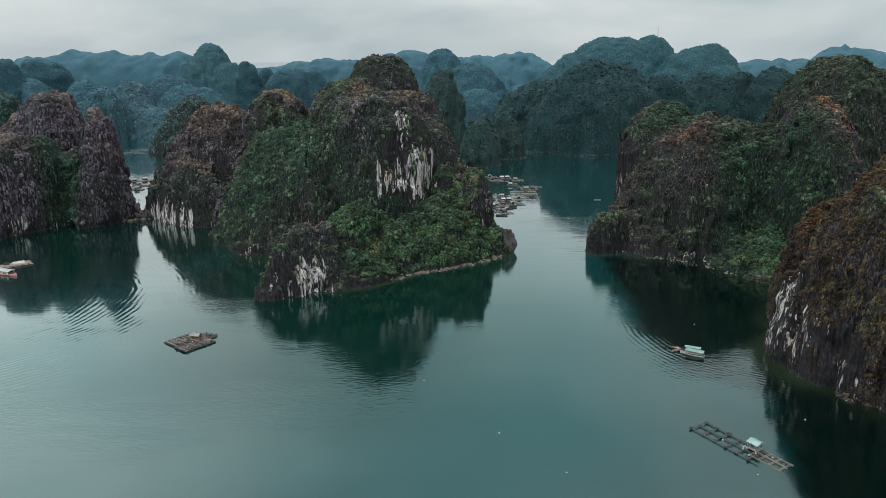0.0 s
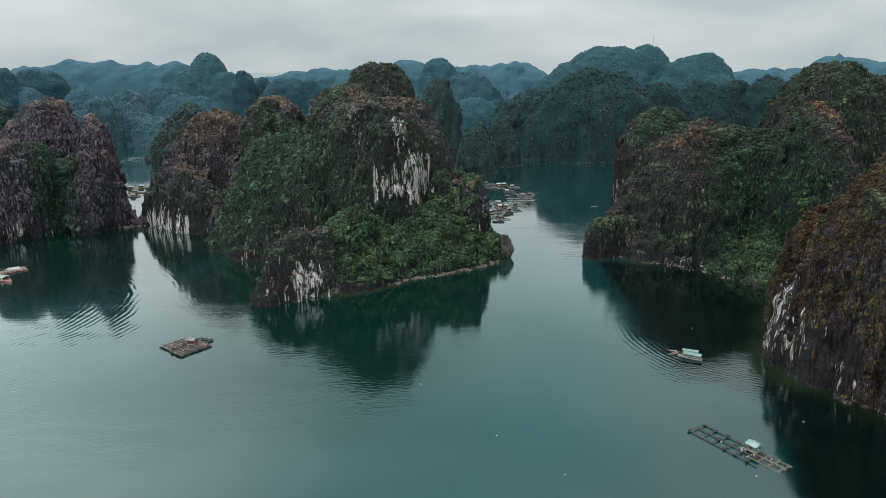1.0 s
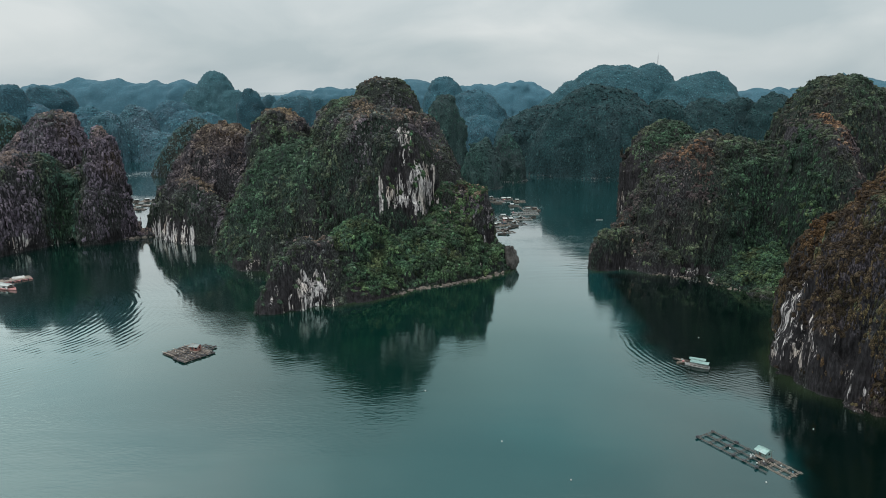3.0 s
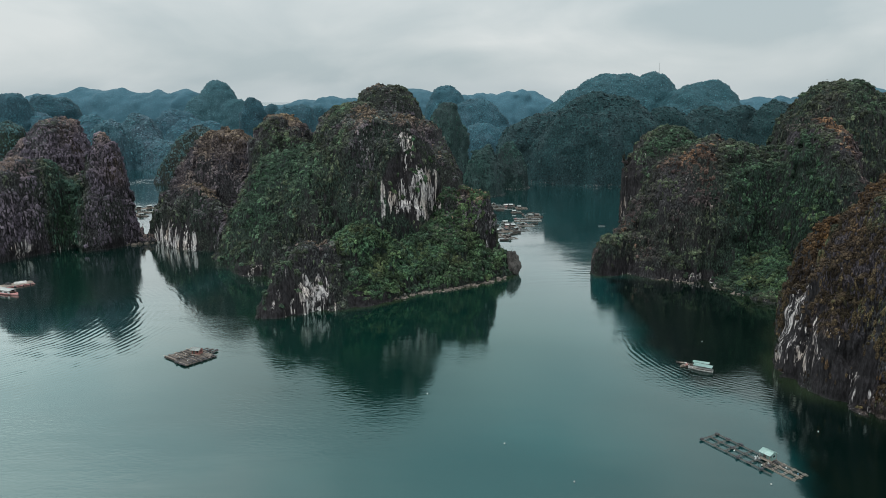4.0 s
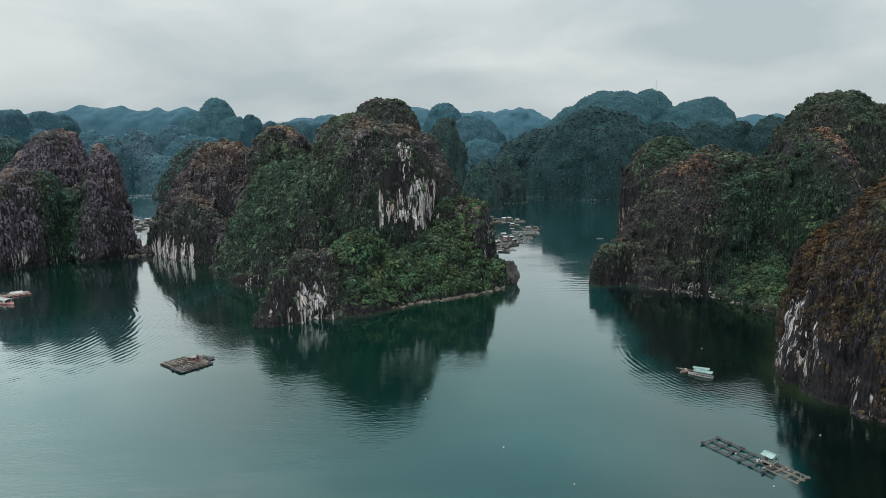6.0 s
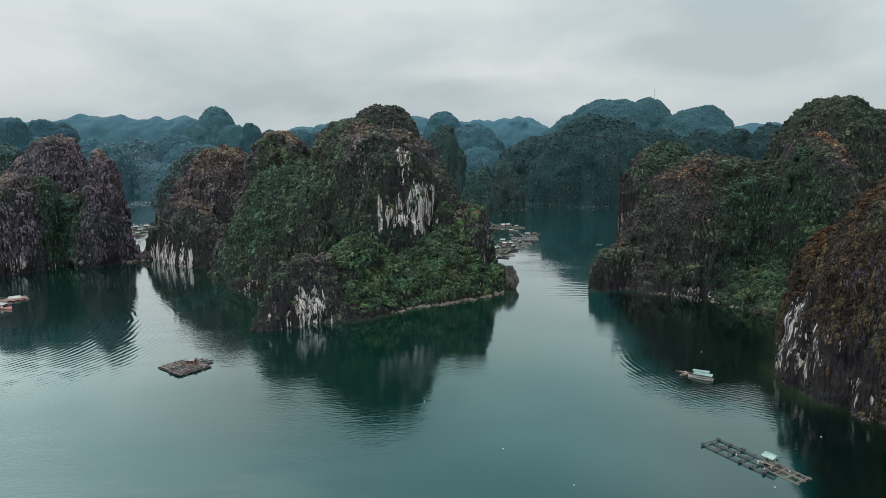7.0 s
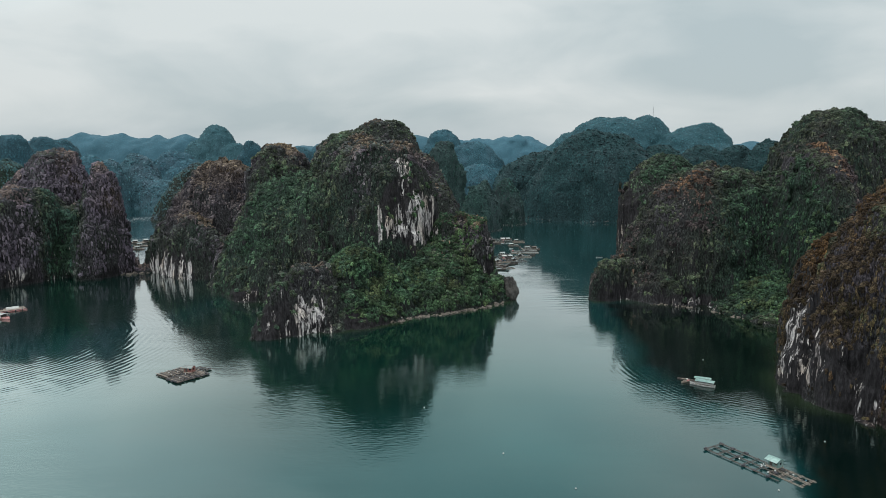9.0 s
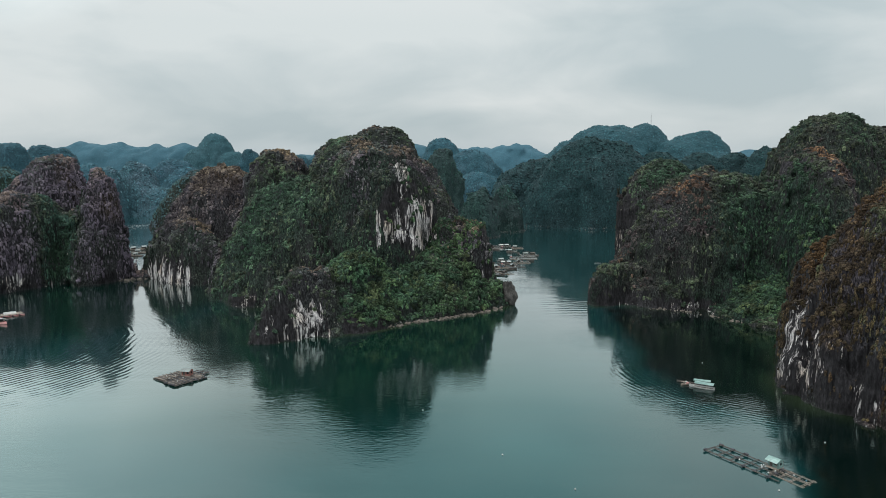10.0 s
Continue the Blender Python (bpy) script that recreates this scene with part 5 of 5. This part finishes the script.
for v in tarp.verts:
    v.co = Vector((v.co.x * 2.6, v.co.y * 1.1, 0.95 * (1 - v.co.y**2) * (0.92 + 0.08 * math.sin(v.co.x * 7))))
bmesh.ops.solidify(tarp, geom=tarp.faces[:], thickness=0.05)
tarpaulin = new("tarpaulin", shared("tarpaulin", tarp, WHITE))
tagged(tarpaulin, "white tarpaulin stretched over goods on the raft", "tarpaulin").matrix_basis = pose(-207.4, 326.0, 0.74, 0, 0, 41) @ pose(9.5, 4.2, 0)
for u, v in ((4.2, 4.0), (4.9, 4.6), (3.6, 4.9), (5.4, 3.6), (4.4, 5.3)):
    keg = new("drum", DRUM_MESH)
    tagged(keg, "dark plastic drum standing on the raft", "drum", "drums on the raft").matrix_basis = pose(-207.4, 326.0, 0.74, 0, 0, 41) @ pose(u, v, 0.48, 0, 90, 0)
boat("motor_boat", "small white motor boat near the headland", pose(104.5, 485.0, 0, 0, 0, 182), 4.4, 1.3, PALE, WHITE, False, "boats", 0.5)

# ---- the floating village in the strait ----
VILLAGE = (
    (30, 450, 12, 9, 10, 1), (38, 444, 7, 5, 20, 1), (28, 462, 11, 8, 18, 2), (36, 466, 12, 9, 25, 2), (46, 470, 11, 8, 14, 1), (30, 476, 9, 7, 8, 1), (40, 482, 10, 6, 12, 2),
    (51, 488, 11, 7, 5, 1), (39, 496, 9, 5, 0, 1), (54, 505, 19, 3, 3, 0), (54, 512, 19, 3, 3, 0), (60, 523, 12, 8, 5, 2), (49, 540, 8, 5, 0, 1), (38, 560, 9, 7, 8, 1), (46, 568, 10, 8, 12, 2), (55, 561, 9, 7, 0, 1), (36, 574, 9, 5, 4, 1),
)
for k, (x, y, w, d, turn, huts) in enumerate(VILLAGE):
    base = pose(x + 3 - w / 2, y - d / 2, 0, 0, 0, turn)
    r = cages("fish_raft", "weathered timber fish raft of a floating village", base, [0.3 + (w - 0.6) * j / max(2, w // 3) for j in range(int(max(2, w // 3)) + 1)], [0.3 + (d - 0.6) * j / max(1, d // 3) for j in range(int(max(1, d // 3)) + 1)], w, d, (BARK, TIMBER)[k % 2], 0.11, False, True, "rafts of the floating village")
    walk_plank = shared("plank", bar(w, 0.5, 0.06), WHITE if d < 4 else PALE if k % 3 else TIMBER)
    for j in range(max(2, int(d // 2.5))):
        part("plank", walk_plank, TIMBER, r, "", pose(w / 2, 0.4 + j * (d - 0.8) / max(1, int(d // 2.5) - 1), 0.47))
    for j in range(huts):
        hut("floating_house", ("brown", "blue" if k == 3 else "dark", "grey")[(k + j) % 3] + " hut with a sheet roof on a floating raft", 2.4 + 0.3 * (k % 3), 1.9, 1.25, (BARK, BLUE if k == 3 else BARK, PALE)[(k + j) % 3], (PALE, BARK, WHITE, LEAD)[(k + 2 * j) % 4], base @ pose(w * (0.3 + 0.42 * j), d * 0.55, 0.56, 0, 0, (0, 90, 8)[k % 3]), 0.5)
    for j in range(int(w * d / 14)):
        keg = new("drum", DRUM_MESH) if j % 3 else new("crate", shared("crate", bar(1.1, 0.8, 0.6), (WHITE, PALE, BARK, PINK)[(j // 3 + k) % 4]))
        tagged(keg, "dark plastic drum lying on a village raft" if j % 3 else "box of fishing gear on a village raft", "drum" if j % 3 else "crate", "gear on the village rafts").matrix_basis = base @ pose(random.uniform(0.6, w - 0.6), random.uniform(0.5, d - 0.5), 0.76, 0, 0, random.uniform(0, 180))
for x, y, turn in ((43, 458, 30), (49, 478, 75), (60, 494, 10), (35, 438, 0), (68, 519, 60), (38, 452, 20), (45, 461, 12), (41, 475, 40), (33, 486, 15), (56, 531, 80), (62, 536, 20), (41, 551, 10), (53, 572, 65)):
    boat("rowing_boat", "small dark wooden boat moored at the floating village", pose(x, y, 0, 0, 0, turn), 5.2, 1.6, BARK, PALE, False, "village boats")

# ---- rafts in the narrow strait ----
for k, (x, y, w, d, turn, huts) in enumerate(((-231, 527, 14, 5, 10, 0), (-226, 541, 12, 6, 5, 1), (-236, 557, 13, 6, 8, 1), (-222, 525, 8, 5, 0, 1), (-231, 563, 9, 6, -4, 1))):
    base = pose(x - w / 2, y - d / 2, 0, 0, 0, turn)
    r = cages("fish_raft", "grey timber fish raft in the narrow strait", base, [0.3 + (w - 0.6) * j / 4 for j in range(5)], [0.3, d / 2, d - 0.3], w, d, BARK, 0.12, False, True, "rafts in the narrow strait")
    for j in range(4):
        part("plank", shared("plank", bar(w, 0.5, 0.08), TIMBER), TIMBER, r, "", pose(w / 2, 0.5 + j * (d - 1.0) / 3, 0.60))
    for j in range(huts):
        hut("floating_house", "pale hut with a sheet roof on a raft in the strait", 3.0, 2.4, 1.5, (BARK, PALE)[k % 2], (PALE, LEAD)[k % 2], base @ pose(w * 0.4, d * 0.5, 0.72, 0, 0, 10 * k), 0.3)

# ---- floats on open water ----
for x, y in ((15.0, 176.0), (30.0, 157.0), (76.0, 156.0), (100.4, 183.0), (-6.0, 208.0), (93.6, 255.2)):
    tagged(new("buoy", BUOY_MESHES[0]), "white plastic float drifting on open water", "buoy", "floats on the water").matrix_basis = pose(x, y, 0.08, 8, 5, 30)

# ---- the mast on the far ridge ----
mast = tagged(new("mast"), "thin steel radio mast on a far ridge", "mast")
mast.matrix_basis = pose(347.5, 1230, 116)
for k in range(3):
    a = k * 2 * math.pi / 3
    part("leg", pole(15, 0.16, 0.7), STEEL, mast, "", pose(0.7 * math.cos(a), 0.7 * math.sin(a), 7.0, 0, -90 + 0.1, 0))
for k in range(8):
    part("cross_bar", bar(1.5, 0.12, 0.12), STEEL, mast, "", pose(0, 0, 1 + 1.8 * k, 0, 0, 60 * k))
part("antenna", pole(4.5, 0.1, 0.6), STEEL, mast, "", pose(0, 0, 15.5, 0, -90, 0))
